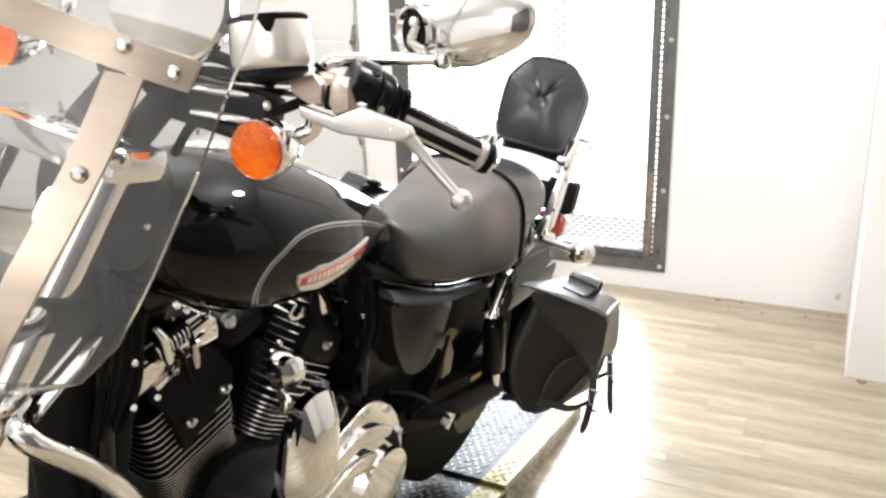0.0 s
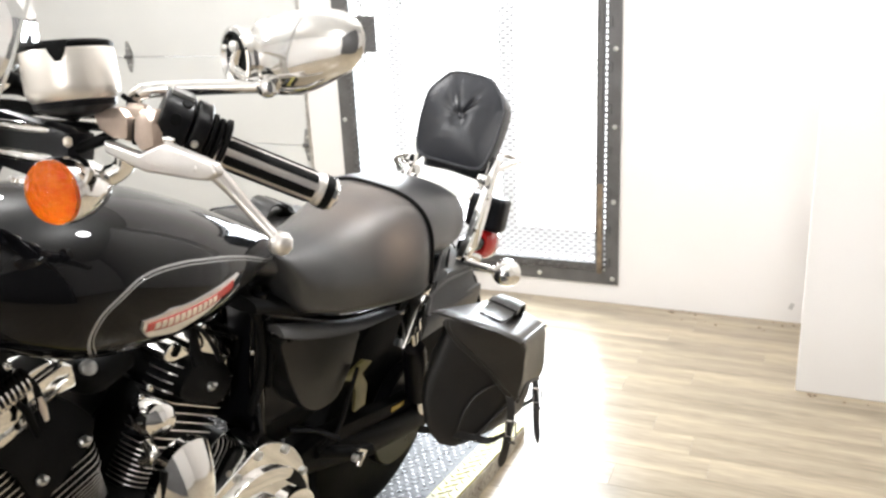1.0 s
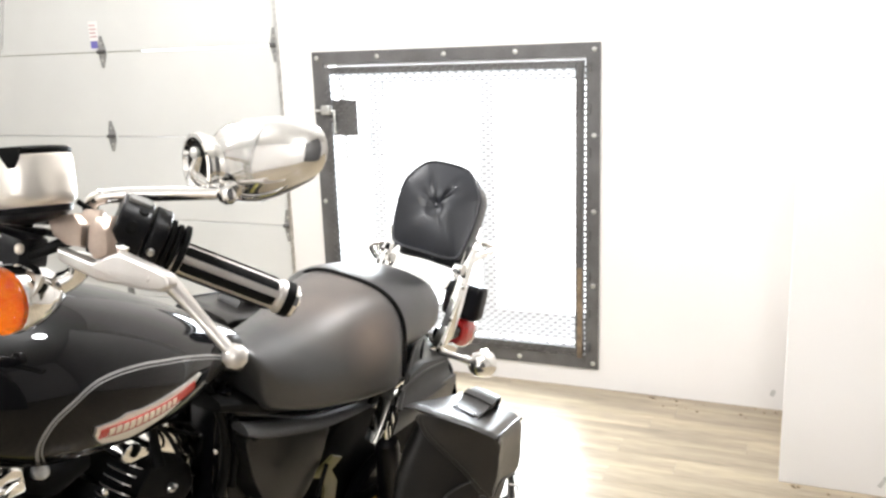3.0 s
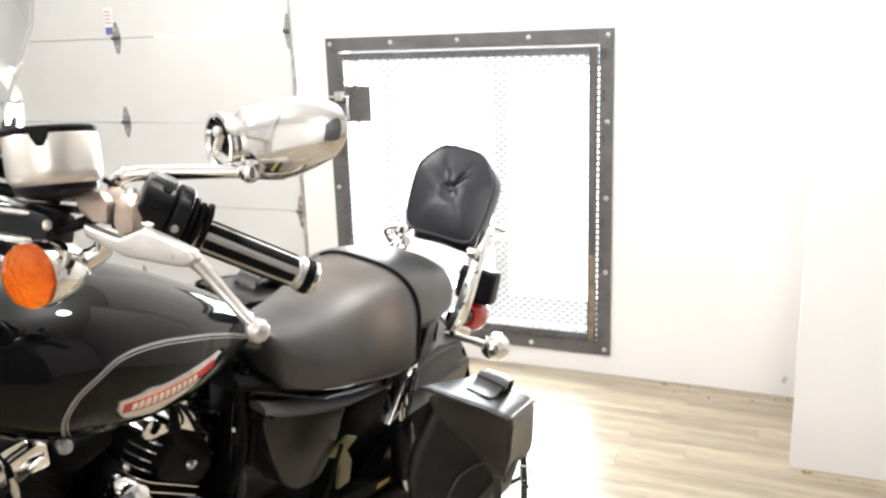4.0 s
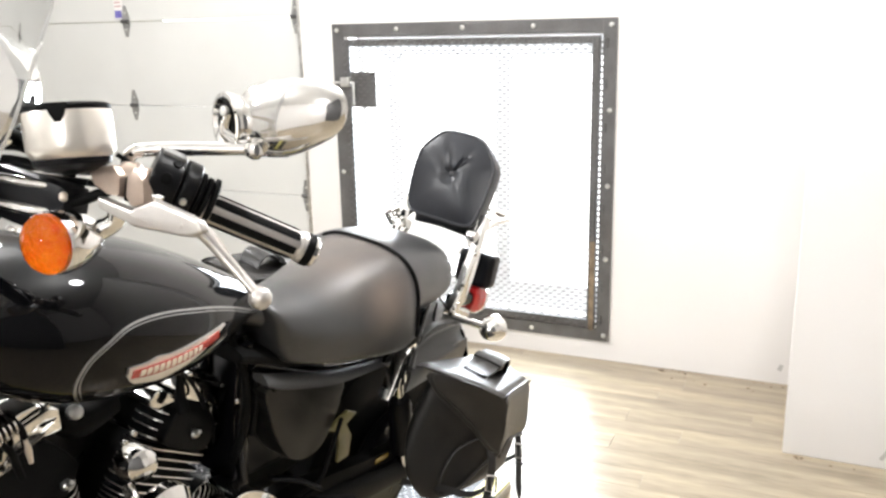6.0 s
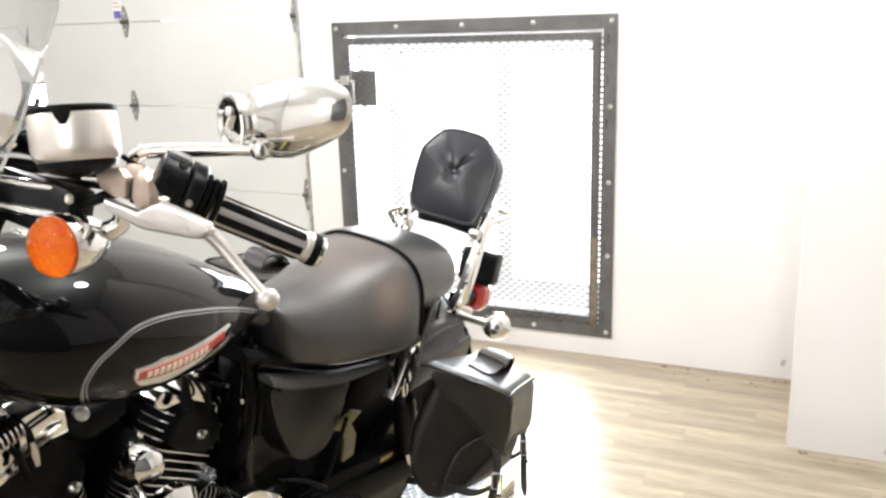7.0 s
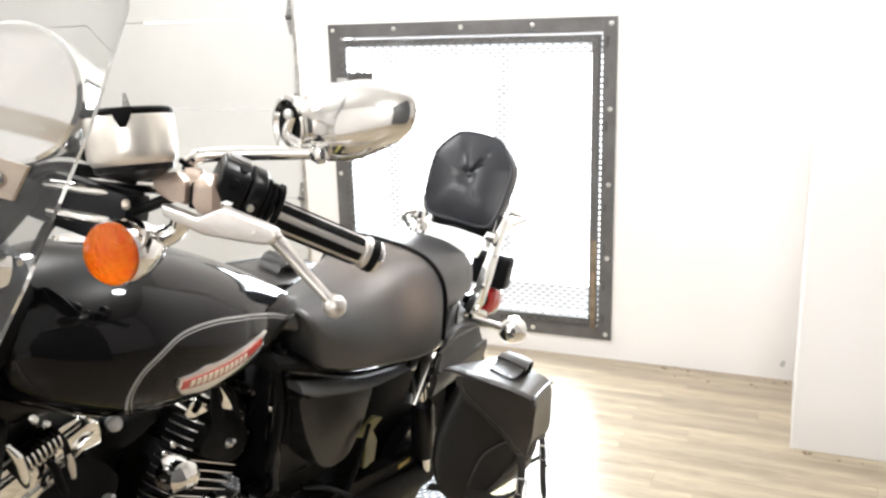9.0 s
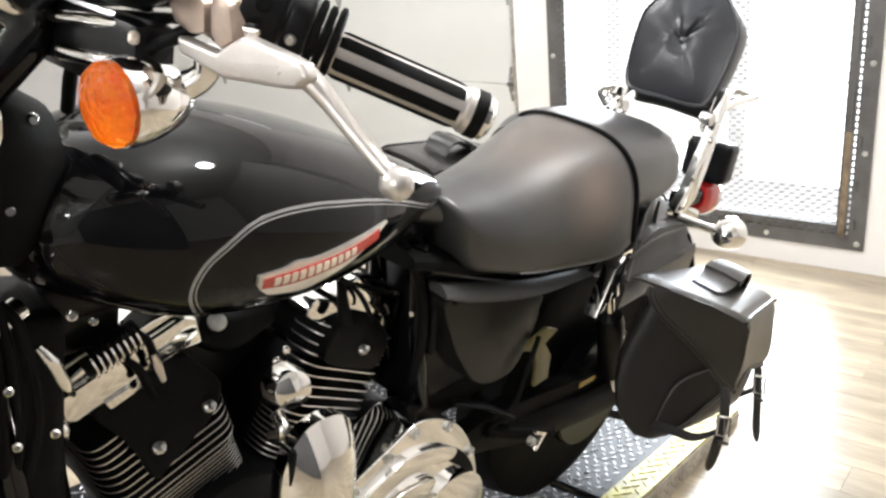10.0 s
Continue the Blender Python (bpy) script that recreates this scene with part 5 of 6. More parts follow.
def mirror(base, joint, axis, back, half, parent):
    """A teardrop mirror: shell along axis, glass facing the rear, on a bent stem."""
    axis, back = Vector(axis).normalized(), Vector(back).normalized()
    up = axis.cross(back).normalized()
    if up.z < 0:
        up = -up
    c = Vector(joint)
    secs = []
    for t, h, d, lift in ((-0.86, 0.20, 0.3, 0.0), (-0.80, 0.50, 0.55, 0.0), (-0.66, 0.80, 0.85, -0.01), (-0.45, 0.96, 1.0, -0.01), (-0.15, 1.02, 1.0, 0.0), (0.15, 0.98, 0.98, 0.05), (0.45, 0.87, 0.9, 0.09), (0.70, 0.73, 0.74, 0.10), (0.86, 0.54, 0.55, 0.12), (0.95, 0.34, 0.36, 0.14), (1.0, 0.10, 0.15, 0.15)):
        ring = []
        for k in range(24):
            a = math.pi * 2 * k / 24
            co, si = math.cos(a), math.sin(a)
            depth = -0.034 * d * max(si, 0.0) ** 0.62 if si > 0 else 0.004 * d
            ring.append(c + axis * (half * t) + up * (0.044 * h * co + 0.044 * lift) + back * depth)
        secs.append(ring)
    mir = bp("mirror", rings(secs), M_CHROME, parent, "chrome teardrop mirror")
    gl = []
    for t, h, lift in ((-0.86, 0.3, 0.0), (-0.6, 0.78, 0.03), (0.0, 0.86, 0.03), (0.5, 0.74, 0.08), (0.84, 0.42, 0.13)):
        gl.append([c + axis * (half * t) + up * (0.04 * (s * h + lift)) + back * q for s, q in ((1, 0.0045), (-1, 0.0045), (-1, 0.007), (1, 0.007))])
    bp("mirror_glass", rings(gl), material("mirror_glass", (0.9, 0.9, 0.9), 0.02, 1.0, var=0.01, bump=0), mir)
    s0, s1 = Vector(base), c - axis * half * 0.35 - back * 0.03 - up * 0.032
    bp("stem", tube([s0, s0 + Vector((0.012, 0.0, 0.018)), s0.lerp(s1, 0.45) + Vector((0, 0, 0.010)), s0.lerp(s1, 0.85) + Vector((0, 0, 0.003)), s1], [0.008, 0.0085, 0.0085, 0.0075, 0.0075], 12), M_CHROME, mir)
    bp("stem_ball", lathe([(0.004, -0.012), (0.011, -0.007), (0.013, 0), (0.011, 0.007), (0.004, 0.012)], toward(s1, up), 16), M_CHROME, mir)
    # the cupped inner end with its dark hollow and clamp
    e = c - axis * half * 0.80 - back * 0.012 + up * 0.002
    cup = toward(e - back * 0.010, -axis * 0.30 - back * 0.95)
    socket = bp("mirror_socket", lathe([(0.018, -0.03), (0.031, -0.014), (0.035, 0.004), (0.0345, 0.009), (0.030, 0.010), (0.024, 0.002), (0.012, -0.003), (0.0, -0.004)], cup, 28), M_CHROME, mir, "chrome cupped mirror end")
    bp("socket_hollow", lathe([(0.024, 0.0045), (0.016, 0.002), (0.0, 0.001)], cup @ pose(0.0, 0.0, 0.002), 20), M_RUBBER, socket)
    bp("pivot", tube([s1, e - up * 0.012 - back * 0.02, e + up * 0.010 - back * 0.024 + axis * 0.012], [0.009, 0.008, 0.006], 12), M_CHROME, socket)
    bp("pivot_screw", lathe([(0.006, 0), (0.006, 0.004), (0, 0.005)], toward(e + up * 0.012 - back * 0.028 + axis * 0.010, -back), 10), M_ZINC, socket)
    return mir


mirror((0.215, 0.838, 1.192), (0.358, 0.932, 1.282), (1.0, 0.03, 0.33), (0.12, 1.0, 0.10), 0.078, bar)
mirror((-0.22, 0.82, 1.18), (-0.36, 0.92, 1.255), (-1.0, 0.1, 0.26), (-0.15, 1.0, -0.05), 0.082, bar)


def front_signal(p, d, mount, parent):
    S = toward(p, d)
    s = bp("front_signal", lathe([(0.0345, 0.0), (0.0355, -0.004), (0.0355, -0.014), (0.033, -0.03), (0.026, -0.05), (0.015, -0.065), (0.004, -0.071)], S, 32), M_CHROME, parent, "chrome bullet signal with amber lens")
    lens = bp("lens", lathe([(0.0335, -0.002), (0.0335, 0.006), (0.029, 0.013), (0.018, 0.018), (0, 0.020)], S, 36), M_AMBER, s, "amber lens")
    lens.visible_shadow = False
    bp("reflector", lathe([(0.0328, 0.003), (0.029, -0.004), (0.022, -0.012), (0.012, -0.018), (0, -0.020)], S, 9), M_AMBER_IN, s, smooth=False)
    bp("bulb", lathe([(0.005, -0.018), (0.0085, -0.008), (0.007, -0.002), (0.005, 0.002), (0, 0.003)], S, 16), material("amber_bulb", (1.0, 0.72, 0.10), 0.1, 0.0, var=0.05, bump=0.0), s)
    q = S @ Vector((0, 0, -0.045))
    bp("stalk", tube([q, q.lerp(Vector(mount), 0.5) + Vector((0.01, 0.01, 0)), Vector(mount)], [0.014, 0.011, 0.012], 12), M_CHROME, s)
    return s


front_signal((0.209, 0.752, 1.101), (0.06, -1, -0.1), (0.235, 0.815, 1.15), bar)
front_signal((-0.2, 0.715, 1.14), (0.1, -0.97, -0.1), (-0.2, 0.79, 1.16), bar)
# round gauge in its chrome cup
GA = toward((0.182, 0.79, 1.192), (-0.30, -0.06, 0.96))
gauge = bp("gauge", lathe([(0.034, -0.006), (0.042, -0.002), (0.0465, 0.004), (0.047, 0.012), (0.047, 0.046), (0.0455, 0.050)], GA, 40), M_CUP, bar, "chrome cup gauge with black bezel")
bp("bezel", lathe([(0.0458, 0.049), (0.0470, 0.051), (0.0468, 0.0545), (0.043, 0.057), (0.039, 0.054), (0.0, 0.053)], GA, 40), M_RUBBER, gauge)
near = GA.inverted().to_3x3() @ Vector((0.78, -0.62, 0.0))
CLIP = GA @ pose(0, 0, 0, 0, 0, math.degrees(math.atan2(near.y, near.x)) - 12)
bp("bezel_clip", slab([(-0.012, 0.0565), (-0.0075, 0.044), (-0.003, 0.036), (0.003, 0.036), (0.0075, 0.044), (0.012, 0.0565)], 0.0465, 0.0485, "x", 0.0005, m=CLIP), M_RUBBER, gauge)
bp("gauge_base", lathe([(0.012, -0.02), (0.03, -0.016), (0.041, -0.009), (0.042, -0.003), (0.036, 0.0)], GA, 28), M_PLASTIC, gauge)
for pts, r in (([(0.225, 0.812, 1.165), (0.19, 0.79, 1.140), (0.13, 0.78, 1.118), (0.08, 0.785, 1.10), (0.04, 0.80, 1.05)], 0.0065), ([(0.21, 0.82, 1.17), (0.15, 0.785, 1.172), (0.09, 0.765, 1.165), (0.04, 0.76, 1.13)], 0.006), ([(0.16, 0.80, 1.17), (0.10, 0.79, 1.185), (0.04, 0.77, 1.17)], 0.008), ([(0.05, 0.80, 1.13), (0.12, 0.815, 1.125), (0.17, 0.82, 1.135)], 0.007), ([(0.225, 0.812, 1.205), (0.235, 0.835, 1.19), (0.24, 0.85, 1.17)], 0.003)):
    bp("cable", tube(pts, r, 10), M_RUBBER, bar)
bp("wiring_box", box((0.02, 0.775, 1.095), (0.195, 0.815, 1.16), 0.012), M_PLASTIC, bar, "black wiring cover")
bp("chrome_band", tube([(0.07, 0.772, 1.142), (0.13, 0.774, 1.150), (0.172, 0.782, 1.154)], [0.006, 0.006, 0.003], 10), M_CHROME, bar)
bp("chrome_band", tube([(0.09, 0.770, 1.115), (0.15, 0.772, 1.122), (0.178, 0.780, 1.127)], [0.007, 0.007, 0.003], 10), M_CHROME, bar)
bp("brass_fitting", lathe([(0.003, 0), (0.0045, 0.002), (0.0045, 0.008), (0.003, 0.010)], toward((0.19, 0.778, 1.152), (0.6, -0.4, -0.6)), 10), M_BONE, bar)
bp("neck_cover", body([(0.655, 0.03, 0.95, 1.04, 1.0), (0.69, 0.068, 0.91, 1.07, 1.0), (0.74, 0.078, 0.89, 1.075, 0.98), (0.79, 0.06, 0.89, 1.05, 0.97)], 16, 28, 2.4), M_RUBBER, bar, "black steering neck cover")
for q in ((0.068, 0.70, 1.03), (0.074, 0.73, 0.97), (0.066, 0.755, 1.05)):
    bp("bolt", lathe([(0.006, 0), (0.006, 0.004), (0.004, 0.007), (0, 0.007)], toward(q, (1, -0.2, 0.1)), 10), M_CHROME, bar)
bp("top_clamp", box((-0.07, 0.755, 1.128), (0.07, 0.80, 1.16), 0.01), M_PAINT, bar)

# windshield
wst = [(1.62, 0.74, 0.13), (1.45, 0.70, 0.215), (1.35, 0.684, 0.25), (1.24, 0.655, 0.255), (1.10, 0.603, 0.26), (1.0, 0.560, 0.262), (0.93, 0.532, 0.255), (0.89, 0.51, 0.235), (0.87, 0.495, 0.20), (0.862, 0.48, 0.15)]


def shield(off):
    secs = []
    for z, ye, xe in wst:
        row = []
        for k in range(25):
            u = -1 + 2 * k / 24
            row.append((xe * u, ye - 0.15 * (1 - abs(u) ** 2.2) * min(1.0, xe / 0.25) + off, z))
        secs.append(row)
    return secs


ws = bmesh.new()
fa, fb = shield(0.0), shield(0.0045)
rings([a + b[::-1] for a, b in zip(fa, fb)], bm=ws)
shield_ob = bp("windshield", ws, glass("clear_polycarbonate", (0.97, 0.98, 0.98), 0.0, 0.045), label="clear curved windshield with metal straps")
shield_ob.visible_shadow = False


def shield_at(x, z, out):
    k = 0
    while k < len(wst) - 2 and z < wst[k + 1][0]:
        k += 1
    a, b = wst[k], wst[k + 1]
    t = (z - a[0]) / (b[0] - a[0])
    ye, xe = a[1] + (b[1] - a[1]) * t, a[2] + (b[2] - a[2]) * t
    return Vector((x, ye - 0.15 * (1 - min(1, abs(x) / xe) ** 2.2) + out, z))


def strap(pts, width, name, across):
    secs = []
    path = smooth_path([(x, 0, z) for x, z in pts], 6)
    for p in path:
        o = Vector(across) * width / 2
        q = [shield_at(p.x + o.x, p.z + o.z, s) for s in (-0.003, -0.0065)]
        r = [shield_at(p.x - o.x, p.z - o.z, s) for s in (-0.0065, -0.003)]
        secs.append(q + r)
    return bp(name, rings(secs), M_TAN, shield_ob, "brushed metal strap")


strap([(-0.225, 1.205), (-0.1, 1.215), (0.0, 1.218), (0.1, 1.214), (0.238, 1.186)], 0.030, "cross_strap", (0, 0, 1))
strap([(0.197, 1.178), (0.197, 1.10), (0.193, 1.0), (0.182, 0.90)], 0.025, "side_strap", (1, 0, 0))
strap([(-0.197, 1.178), (-0.197, 1.10), (-0.193, 1.0), (-0.182, 0.90)], 0.025, "side_strap", (1, 0, 0))
for x, z in ((0.226, 1.187), (0.19, 1.203), (0.197, 1.085), (0.186, 0.93), (-0.19, 1.197)):
    bp("strap_bolt", lathe([(0.008, 0), (0.0075, 0.003), (0.004, 0.006), (0, 0.006)], toward(shield_at(x, z, -0.007), (0.5, -1, 0.1)), 14), M_CHROME, shield_ob)
for sx in (1, -1):
    bp("shield_clamp", tube([shield_at(sx * 0.18, 0.93, 0.004), Vector((sx * 0.14, 0.53, 0.91)), Vector((sx * 0.095, 0.575, 0.90))], [0.012, 0.010, 0.016], 12), M_CHROME, shield_ob)
    bp("shield_clamp", tube([shield_at(sx * 0.185, 1.10, 0.004), Vector((sx * 0.15, 0.60, 1.09)), Vector((sx * 0.095, 0.66, 1.06))], [0.012, 0.010, 0.016], 12), M_CHROME, shield_ob)

# ---- saddlebag ----
BAG = BIKE @ pose(0.248, 1.764, 0.739, -9.0, 5.0, 0)
bag = empty("saddlebag", BAG, "black leather saddlebag with buckled straps hung beside the rear wheel", "saddlebag")


def warp(p):
    """The bag is skewed: its front slants outwards and its outer side draws in towards the rear."""
    x, y, z = p
    t = min(1.0, max(0.0, y / 0.37))
    pull = 0.11 * max(0.0, y) * max(0.0, x) / 0.15 * (1 - 0.9 * min(1.0, max(0.0, -z / 0.10)))
    low = max(0.0, -z)
    back = (0.52 * min(low, 0.15) - 0.19 * max(0.0, low - 0.15)) * max(0.0, min(1.0, x / 0.15)) * (1 - t) - 0.42 * min(low, 0.16) * t * max(0.0, min(1.0, x / 0.15))
    y += back + 0.024 * min(1.0, max(0.0, (x - 0.105) / 0.052)) ** 2 * (1 - min(1.0, max(0.0, y / 0.07)))
    return Vector((x - pull + 0.022 * min(1.0, max(0.0, (-z - 0.05) / 0.20)), y - 0.002 + 0.46 * x * (1 - t), z))


def bag_body():
    secs = []
    for z, x0, x1, y0, y1 in ((-0.002, -0.012, 0.142, 0.008, 0.360), (-0.03, -0.018, 0.147, 0.003, 0.364), (-0.09, -0.024, 0.150, 0.0, 0.366), (-0.15, -0.028, 0.145, 0.0, 0.366), (-0.20, -0.026, 0.138, 0.0, 0.364), (-0.24, -0.012, 0.118, 0.0, 0.372), (-0.268, 0.012, 0.088, 0.004, 0.36), (-0.283, 0.032, 0.068, 0.01, 0.34)):
        ring = []
        cx, cy, hx, hy = (x0 + x1) / 2, (y0 + y1) / 2, (x1 - x0) / 2, (y1 - y0) / 2
        for k in range(40):
            a = 2 * math.pi * k / 40
            c, s = math.cos(a), math.sin(a)
            sag = 0.004 * math.sin(3 * a + z * 30)
            ring.append((cx + (hx + sag) * math.copysign(abs(c) ** 0.32, c), cy + hy * math.copysign(abs(s) ** 0.28, s), z))
        secs.append([warp(p) for p in ring])
    return rings(secs)


bag_b = part("bag_body", bag_body(), M_HIDE, bag, "soft black leather body")
# flap: over the top and down the outer side to a rounded tongue
flap = []
ny = 22
for i in range(ny + 1):
    v = i / ny
    y = -0.006 + 0.380 * v
    tongue = 0.118 + 0.038 * math.exp(-((v - 0.14) / 0.16) ** 2)
    row = []
    prof = [(-0.035, 0.004), (-0.02, 0.009), (0.05, 0.010), (0.13, 0.006), (0.149, 0.0), (0.1575, -0.014)]
    prof += [(0.1575 + 0.003 * math.sin(q * 3.0) - 0.012 * max(0, q - 0.5), -0.014 - (tongue - 0.014) * q) for q in (0.2, 0.4, 0.6, 0.8, 1.0)]
    for x, z in prof:
        edge = min(1.0, min(v, 1 - v) / 0.05)
        row.append((x, y, z - 0.006 * (1 - edge)))
    row2 = [(x - (0.0045 if z < -0.005 else 0.001), y, z - (0.0045 if z >= -0.005 else 0.001)) for x, y, z in row]
    flap.append([warp(p) for p in row + row2[::-1]])
flap_ob = part("flap", rings(flap), M_LEATHER, bag, "black leather flap with rolled edge")
edge_pts = [(r[10][0] + 0.001, r[10][1], r[10][2]) for r in flap]
part("flap_welt", tube(edge_pts, 0.0035, 8, 1, curve=False), M_LEATHER, flap_ob)
part("flap_welt", tube([(r[4][0] + 0.003, r[4][1], r[4][2] + 0.001) for r in flap], 0.003, 8, 1, curve=False), M_LEATHER, flap_ob)
# front gusset: the flap's side wing with its double seam
wing = [(-0.005, -0.004), (0.145, -0.004), (0.155, -0.105), (0.150, -0.155), (0.133, -0.136), (0.108, -0.102), (0.066, -0.071), (0.026, -0.047)]
wing_bm = slab(round_outline(wing, 3), -0.0075, -0.003, "y", 0.001)
for v in wing_bm.verts:
    v.co = warp(v.co)
part("side_wing", wing_bm, M_LEATHER, flap_ob)
seam = [(-0.002, -0.008, -0.006), (0.005, -0.009, -0.026), (0.030, -0.009, -0.049), (0.066, -0.009, -0.071), (0.106, -0.009, -0.102), (0.130, -0.009, -0.133), (0.148, -0.008, -0.154)]
for o in (0.0, 0.006):
    part("stitched_seam", tube([warp((x + o, y, z + o)) for x, y, z in seam], 0.0016, 6), M_LEATHER, flap_ob)
part("body_piping", tube([warp(p) for p in ((0.145, -0.002, -0.15), (0.128, -0.004, -0.19), (0.108, -0.003, -0.235), (0.085, 0.006, -0.262), (0.05, 0.012, -0.272))], 0.0035, 8), M_LEATHER, bag_b)
part("gusset_piping", tube([warp(p) for p in ((0.124, -0.006, -0.112), (0.100, -0.006, -0.134), (0.080, -0.006, -0.162), (0.072, -0.005, -0.194), (0.068, -0.002, -0.230), (0.070, 0.003, -0.264))], 0.0028, 8), M_LEATHER, bag_b)
# carrying loop on the lid
def band(rows, thick):
    """A strap of leather: rows of (x0, x1, y, z), skinned with a thickness."""
    return rings([[(x0, y, z), ((x0 + x1) / 2, y, z + 0.0015), (x1, y, z), (x1, y, z - thick), (x0, y, z - thick)] for x0, x1, y, z in rows])


tab = part("top_tab", band([(0.020, 0.074, 0.115, 0.0125), (0.016, 0.078, 0.132, 0.013), (0.012, 0.078, 0.167, 0.019), (0.010, 0.077, 0.202, 0.033), (0.010, 0.076, 0.232, 0.044), (0.010, 0.075, 0.255, 0.047), (0.011, 0.074, 0.273, 0.041), (0.012, 0.073, 0.283, 0.027), (0.012, 0.072, 0.287, 0.008)], 0.0045), M_LEATHER, flap_ob, "leather tab raised into a loop")
part("tab_band", band([(0.006, 0.081, 0.195, 0.0335), (0.006, 0.081, 0.206, 0.0385), (0.006, 0.080, 0.217, 0.0425)], 0.012), M_LEATHER, tab)
for sx, sy in ((0.024, 0.127), (0.070, 0.127)):
    part("rivet", lathe([(0.004, 0), (0.004, 0.002), (0, 0.003)], pose(sx, sy, 0.0135), 10), M_ZINC, tab)
# yoke over the fender strut: a folded leather panel up to the seat
INV = BAG.inverted() @ BIKE
yoke_rows = []
for k in range(9):
    t = k / 8
    fold = 0.012 * math.exp(-((t - 0.55) / 0.1) ** 2)
    a = Vector((0.118, 1.935, 0.808)).lerp(Vector((0.188, 1.770, 0.716)), t) + Vector((fold, 0, fold))
    c = Vector((0.092, 2.010, 0.832)).lerp(Vector((0.192, 1.868, 0.716)), t) + Vector((fold, 0, fold))
    d = Vector((0.092, 2.075, 0.800)).lerp(Vector((0.156, 2.142, 0.702)), t) + Vector((fold, 0, fold))
    off = Vector((0.004, 0, 0.004))
    yoke_rows.append([INV @ p for p in (a, c, d, d - off, c - off, a - off)])
yoke = part("yoke", rings(yoke_rows), M_HIDE, bag, "leather yoke lying over the fender strut")
part("yoke_welt", tube([INV @ Vector(p) for p in ((0.190, 1.772, 0.720), (0.150, 1.86, 0.768), (0.120, 1.935, 0.812), (0.094, 2.012, 0.836), (0.094, 2.077, 0.803))], 0.0035, 8), M_LEATHER, yoke)
# dark rod stands for the shade in the yoke's upper fold
part("yoke_fold_shade", tube([INV @ Vector(p) for p in ((0.118, 1.985, 0.822), (0.128, 1.962, 0.800), (0.140, 1.945, 0.778))], [0.002, 0.0045, 0.002], 8), M_RUBBER, yoke)
part("yoke_seam", tube([INV @ Vector(p) for p in ((0.170, 1.80, 0.752), (0.160, 1.92, 0.768), (0.134, 2.11, 0.752))], 0.003, 8), M_LEATHER, yoke)
part("yoke_drop", rings([[INV @ Vector((x + s, y, z)) for y, s in ((1.775, 0.0), (2.14, -0.03), (2.14, -0.035), (1.775, -0.005))] for x, z in ((0.186, 0.716), (0.19, 0.70), (0.186, 0.66))]), M_LEATHER, yoke)


def strap_and_buckle(y, xs, low_z):
    """A strap that hangs from the flap through a roller buckle, and the lower strap that joins it there."""
    wd = Vector((0.62, 0.78, 0)) * 0.0092
    th = Vector((-0.78, 0.62, 0)) * 0.0019
    path = smooth_path([Vector((x, y, z)) for x, z in xs], 4)
    n = len(path)
    rows = []
    for k, p in enumerate(path):
        f = 1.0 if k < n - 2 else (0.8 if k == n - 2 else 0.3)
        rows.append([p - wd * f + th, p + wd * f + th, p + wd * f - th, p - wd * f - th])
    s = part("strap", rings(rows), M_LEATHER, bag, "hanging leather strap")
    c = path[n // 2] + Vector((0.004, -0.003, 0))
    u, v = wd * 1.45, Vector((0.006, 0.0, -0.016))
    part("buckle", tube([c - u - v, c + u - v, c + u + v, c - u + v, c - u - v], 0.0024, 8, 1, curve=False), M_CHROME, s, "chrome roller buckle")
    part("buckle_pin", tube([c - v, c + v + wd * 0.2], 0.0018, 6), M_CHROME, s)
    low = smooth_path([Vector(p) for p in ((c.x, y + 0.004, c.z - 0.006), (c.x - 0.035, y + 0.004, low_z + 0.008), (c.x - 0.075, y + 0.004, low_z - 0.004), (c.x - 0.13, y + 0.006, low_z - 0.02), (0.0, y + 0.01, -0.282))], 3)
    lw = Vector((0.1, 0.3, 1)).normalized() * 0.0088
    lt = Vector((0, 1, -0.3)).normalized() * 0.0018
    part("lower_strap", rings([[p - lw + lt, p + lw + lt, p + lw - lt, p - lw - lt] for p in low]), M_LEATHER, s)
    part("keeper", tube([c - u * 0.8 + v * 1.7, c + u * 0.8 + v * 1.7], 0.0035, 8), M_LEATHER, s)


strap_and_buckle(0.05, ((0.172, -0.118), (0.183, -0.135), (0.194, -0.165), (0.200, -0.196), (0.206, -0.235), (0.208, -0.268)), -0.235)
strap_and_buckle(0.31, ((0.150, -0.125), (0.156, -0.135), (0.163, -0.150), (0.174, -0.175), (0.194, -0.225), (0.214, -0.268)), -0.215)

tagged(bag, group="pair of saddlebags")
far_bag = copy_thing(bag, BIKE @ pose(-0.245, 2.03, 0.792, 4, -4, 180))
tagged(far_bag, "black leather saddlebag hung on the machine's far flank", "saddlebag", "pair of saddlebags")

# ---- floor planks ----
plank_tone = material("oak_plank", (0.356, 0.296, 0.212), 0.30, 0.0, var=0.34, scale=5, fine=40, bump=0.06, stretch=(0.3, 3.0, 1.0), coat=0.15)
nt = plank_tone.node_tree
info, hsv = nt.nodes.new("ShaderNodeObjectInfo"), nt.nodes.new("ShaderNodeHueSaturation")
isl, add = nt.nodes.new("ShaderNodeNewGeometry"), nt.nodes.new("ShaderNodeMath")
add.operation = "ADD"
rng = nt.nodes.new("ShaderNodeMapRange")
rng.inputs[2].default_value, rng.inputs[3].default_value, rng.inputs[4].default_value = 2.0, 0.78, 1.16
nt.links.new(info.outputs["Random"], add.inputs[0]), nt.links.new(isl.outputs["Random Per Island"], add.inputs[1])
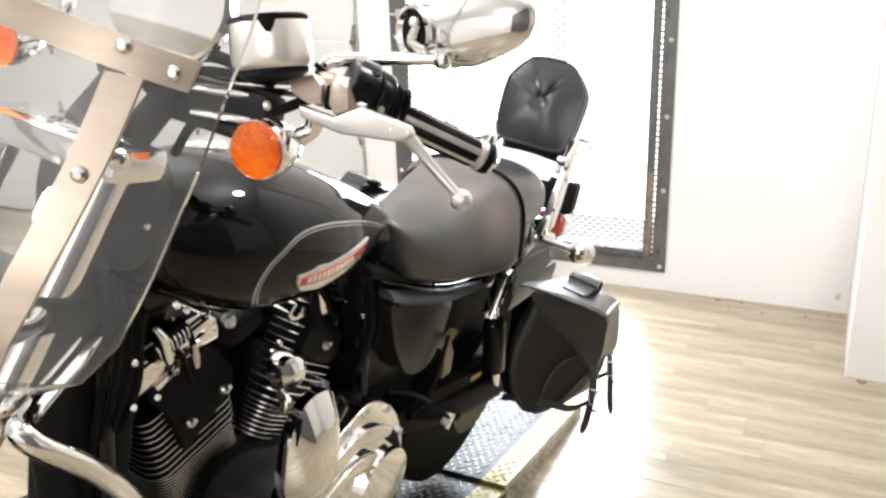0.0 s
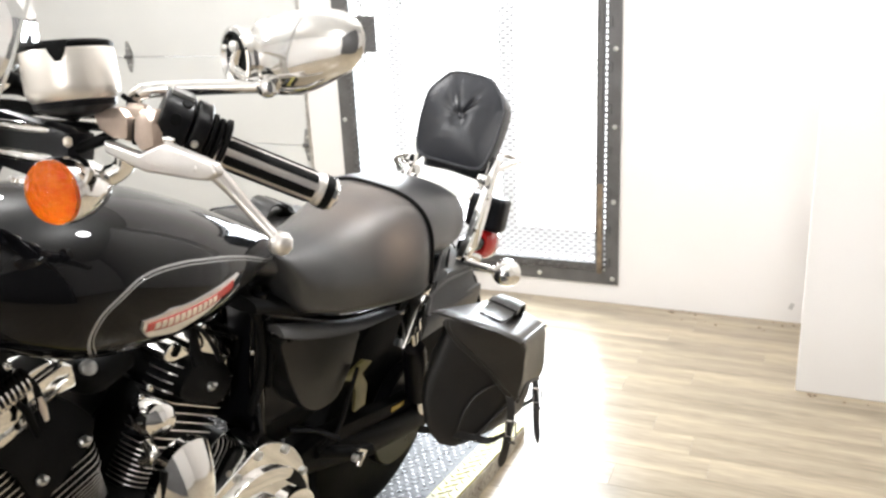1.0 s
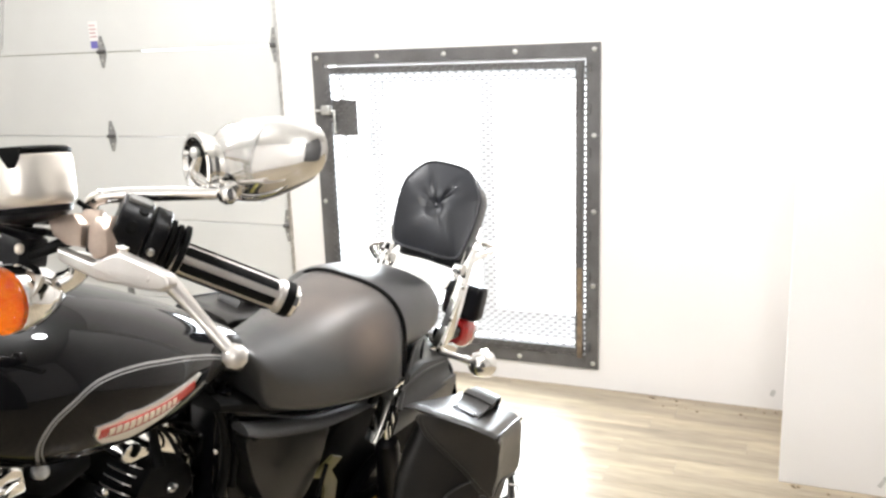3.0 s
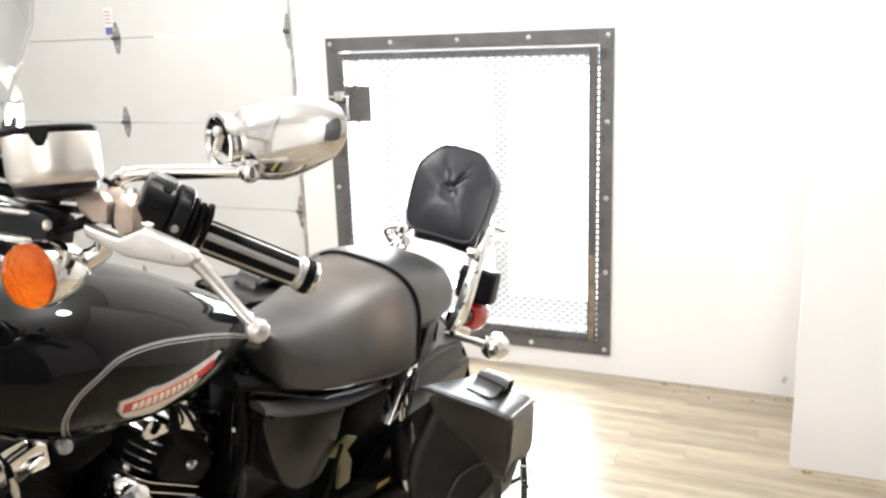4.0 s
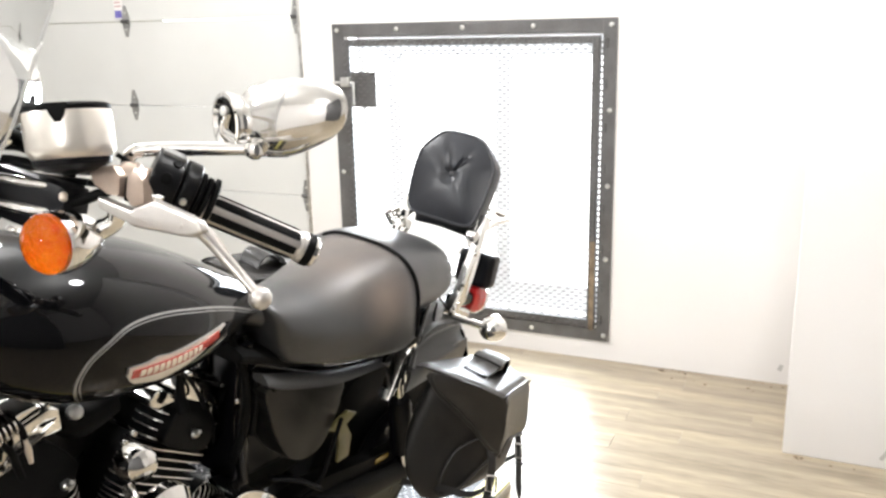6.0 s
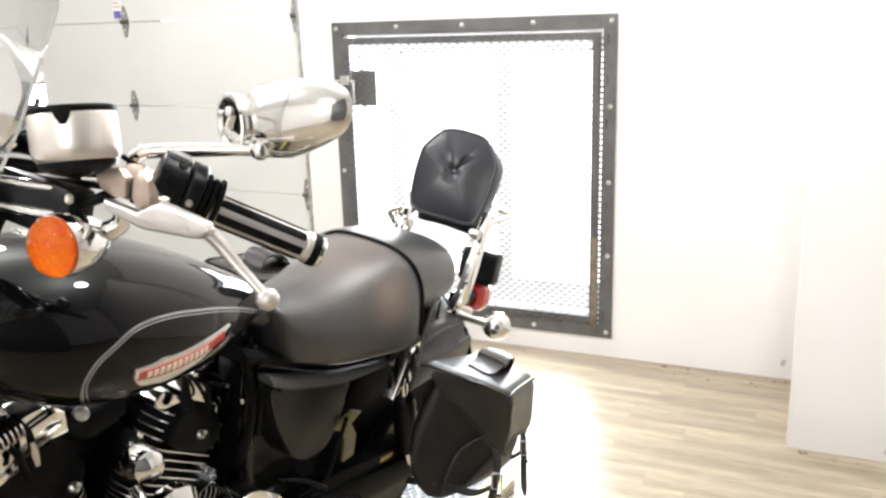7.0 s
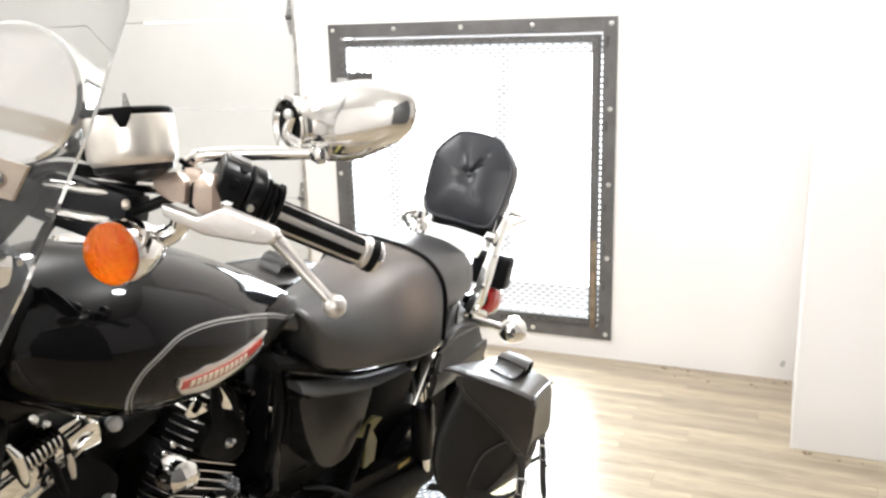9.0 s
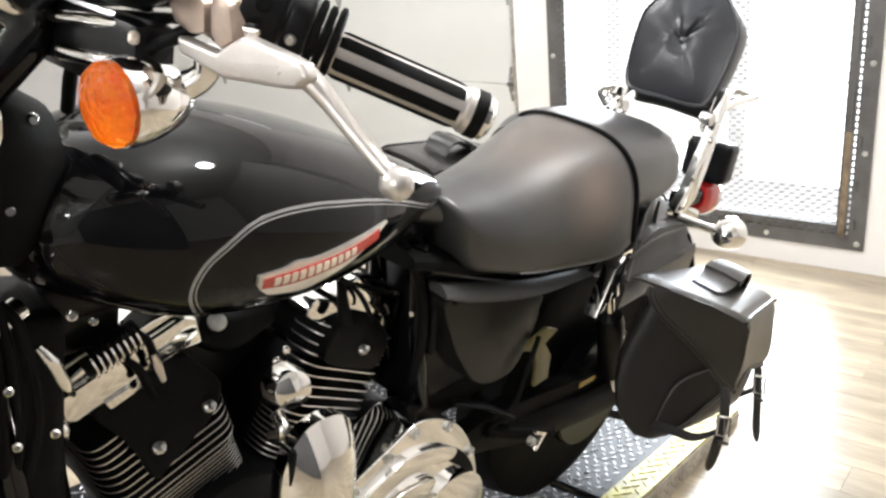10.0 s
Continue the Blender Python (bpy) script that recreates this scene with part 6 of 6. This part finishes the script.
nt.links.new(add.outputs[0], rng.inputs[0]), nt.links.new(rng.outputs[0], hsv.inputs["Value"])
ramp_n = next(n for n in nt.nodes if n.type == "VALTORGB")
nt.links.new(ramp_n.outputs[0], hsv.inputs["Color"]), nt.links.new(hsv.outputs[0], nt.nodes["Principled BSDF"].inputs["Base Color"])
ROW, LONG = 0.125, 1.22
rest = bmesh.new()
rnd = random.Random(4)
shared = {}
row = 0
y = -3.84
while y < 3.86:
    x = -7.0 + rnd.uniform(-1.1, 0)
    while x < 2.45:
        x1 = min(x + LONG, 2.45)
        x0 = max(x, -7.0)
        y1 = min(y + ROW, WALL_Y)
        if x1 - x0 > 0.02:
            lo, hi = (x0 + 0.0004, y + 0.0004, -0.004), (x1 - 0.0004, y1 - 0.0004, 0.0)
            if x1 > -2.7 and y > 0.2 and not (x0 > -1.1 and y > 3.25):
                key = (round(x1 - x0, 3), round(y1 - y, 3))
                if key not in shared:
                    b = box((0, 0, -0.004), (hi[0] - lo[0], hi[1] - lo[1], 0.0), 0.0005, segs=1)
                    me = bpy.data.meshes.new("plank")
                    b.to_mesh(me)
                    b.free()
                    me.materials.append(plank_tone)
                    shared[key] = me
                ob = new("plank", shared[key])
                ob.location = (lo[0], lo[1], 0.0)
                ob.parent = floor
            else:
                vs = [rest.verts.new(p) for p in ((lo[0], lo[1], 0), (hi[0], lo[1], 0), (hi[0], hi[1], 0), (lo[0], hi[1], 0))]
                rest.faces.new(vs)
        x += LONG
    y += ROW
    row += 1
tagged(part("far_planks", rest, plank_tone, floor, smooth=False), kind="stuff")

# bits of plaster and grit along the foot of the wall
grit = bmesh.new()
for k in range(34):
    gx, gy = rnd.uniform(-1.75, -1.2), WALL_Y - abs(rnd.gauss(0.0, 0.05)) - 0.006
    if k > 26:
        gx, gy = rnd.uniform(-1.15, -0.75), 3.231 - abs(rnd.gauss(0, 0.04)) - 0.006
    r = rnd.uniform(0.002, 0.006)
    bmesh.ops.create_icosphere(grit, subdivisions=1, radius=r, matrix=Matrix.Translation((gx, gy, r * 0.5)) @ Matrix.Diagonal((1.4, 1.0, 0.6, 1)))
tagged(part("floor_grit", grit, M_RUST, smooth=False), "small bits of grit on the floor along the wall", "grit", kind="stuff")
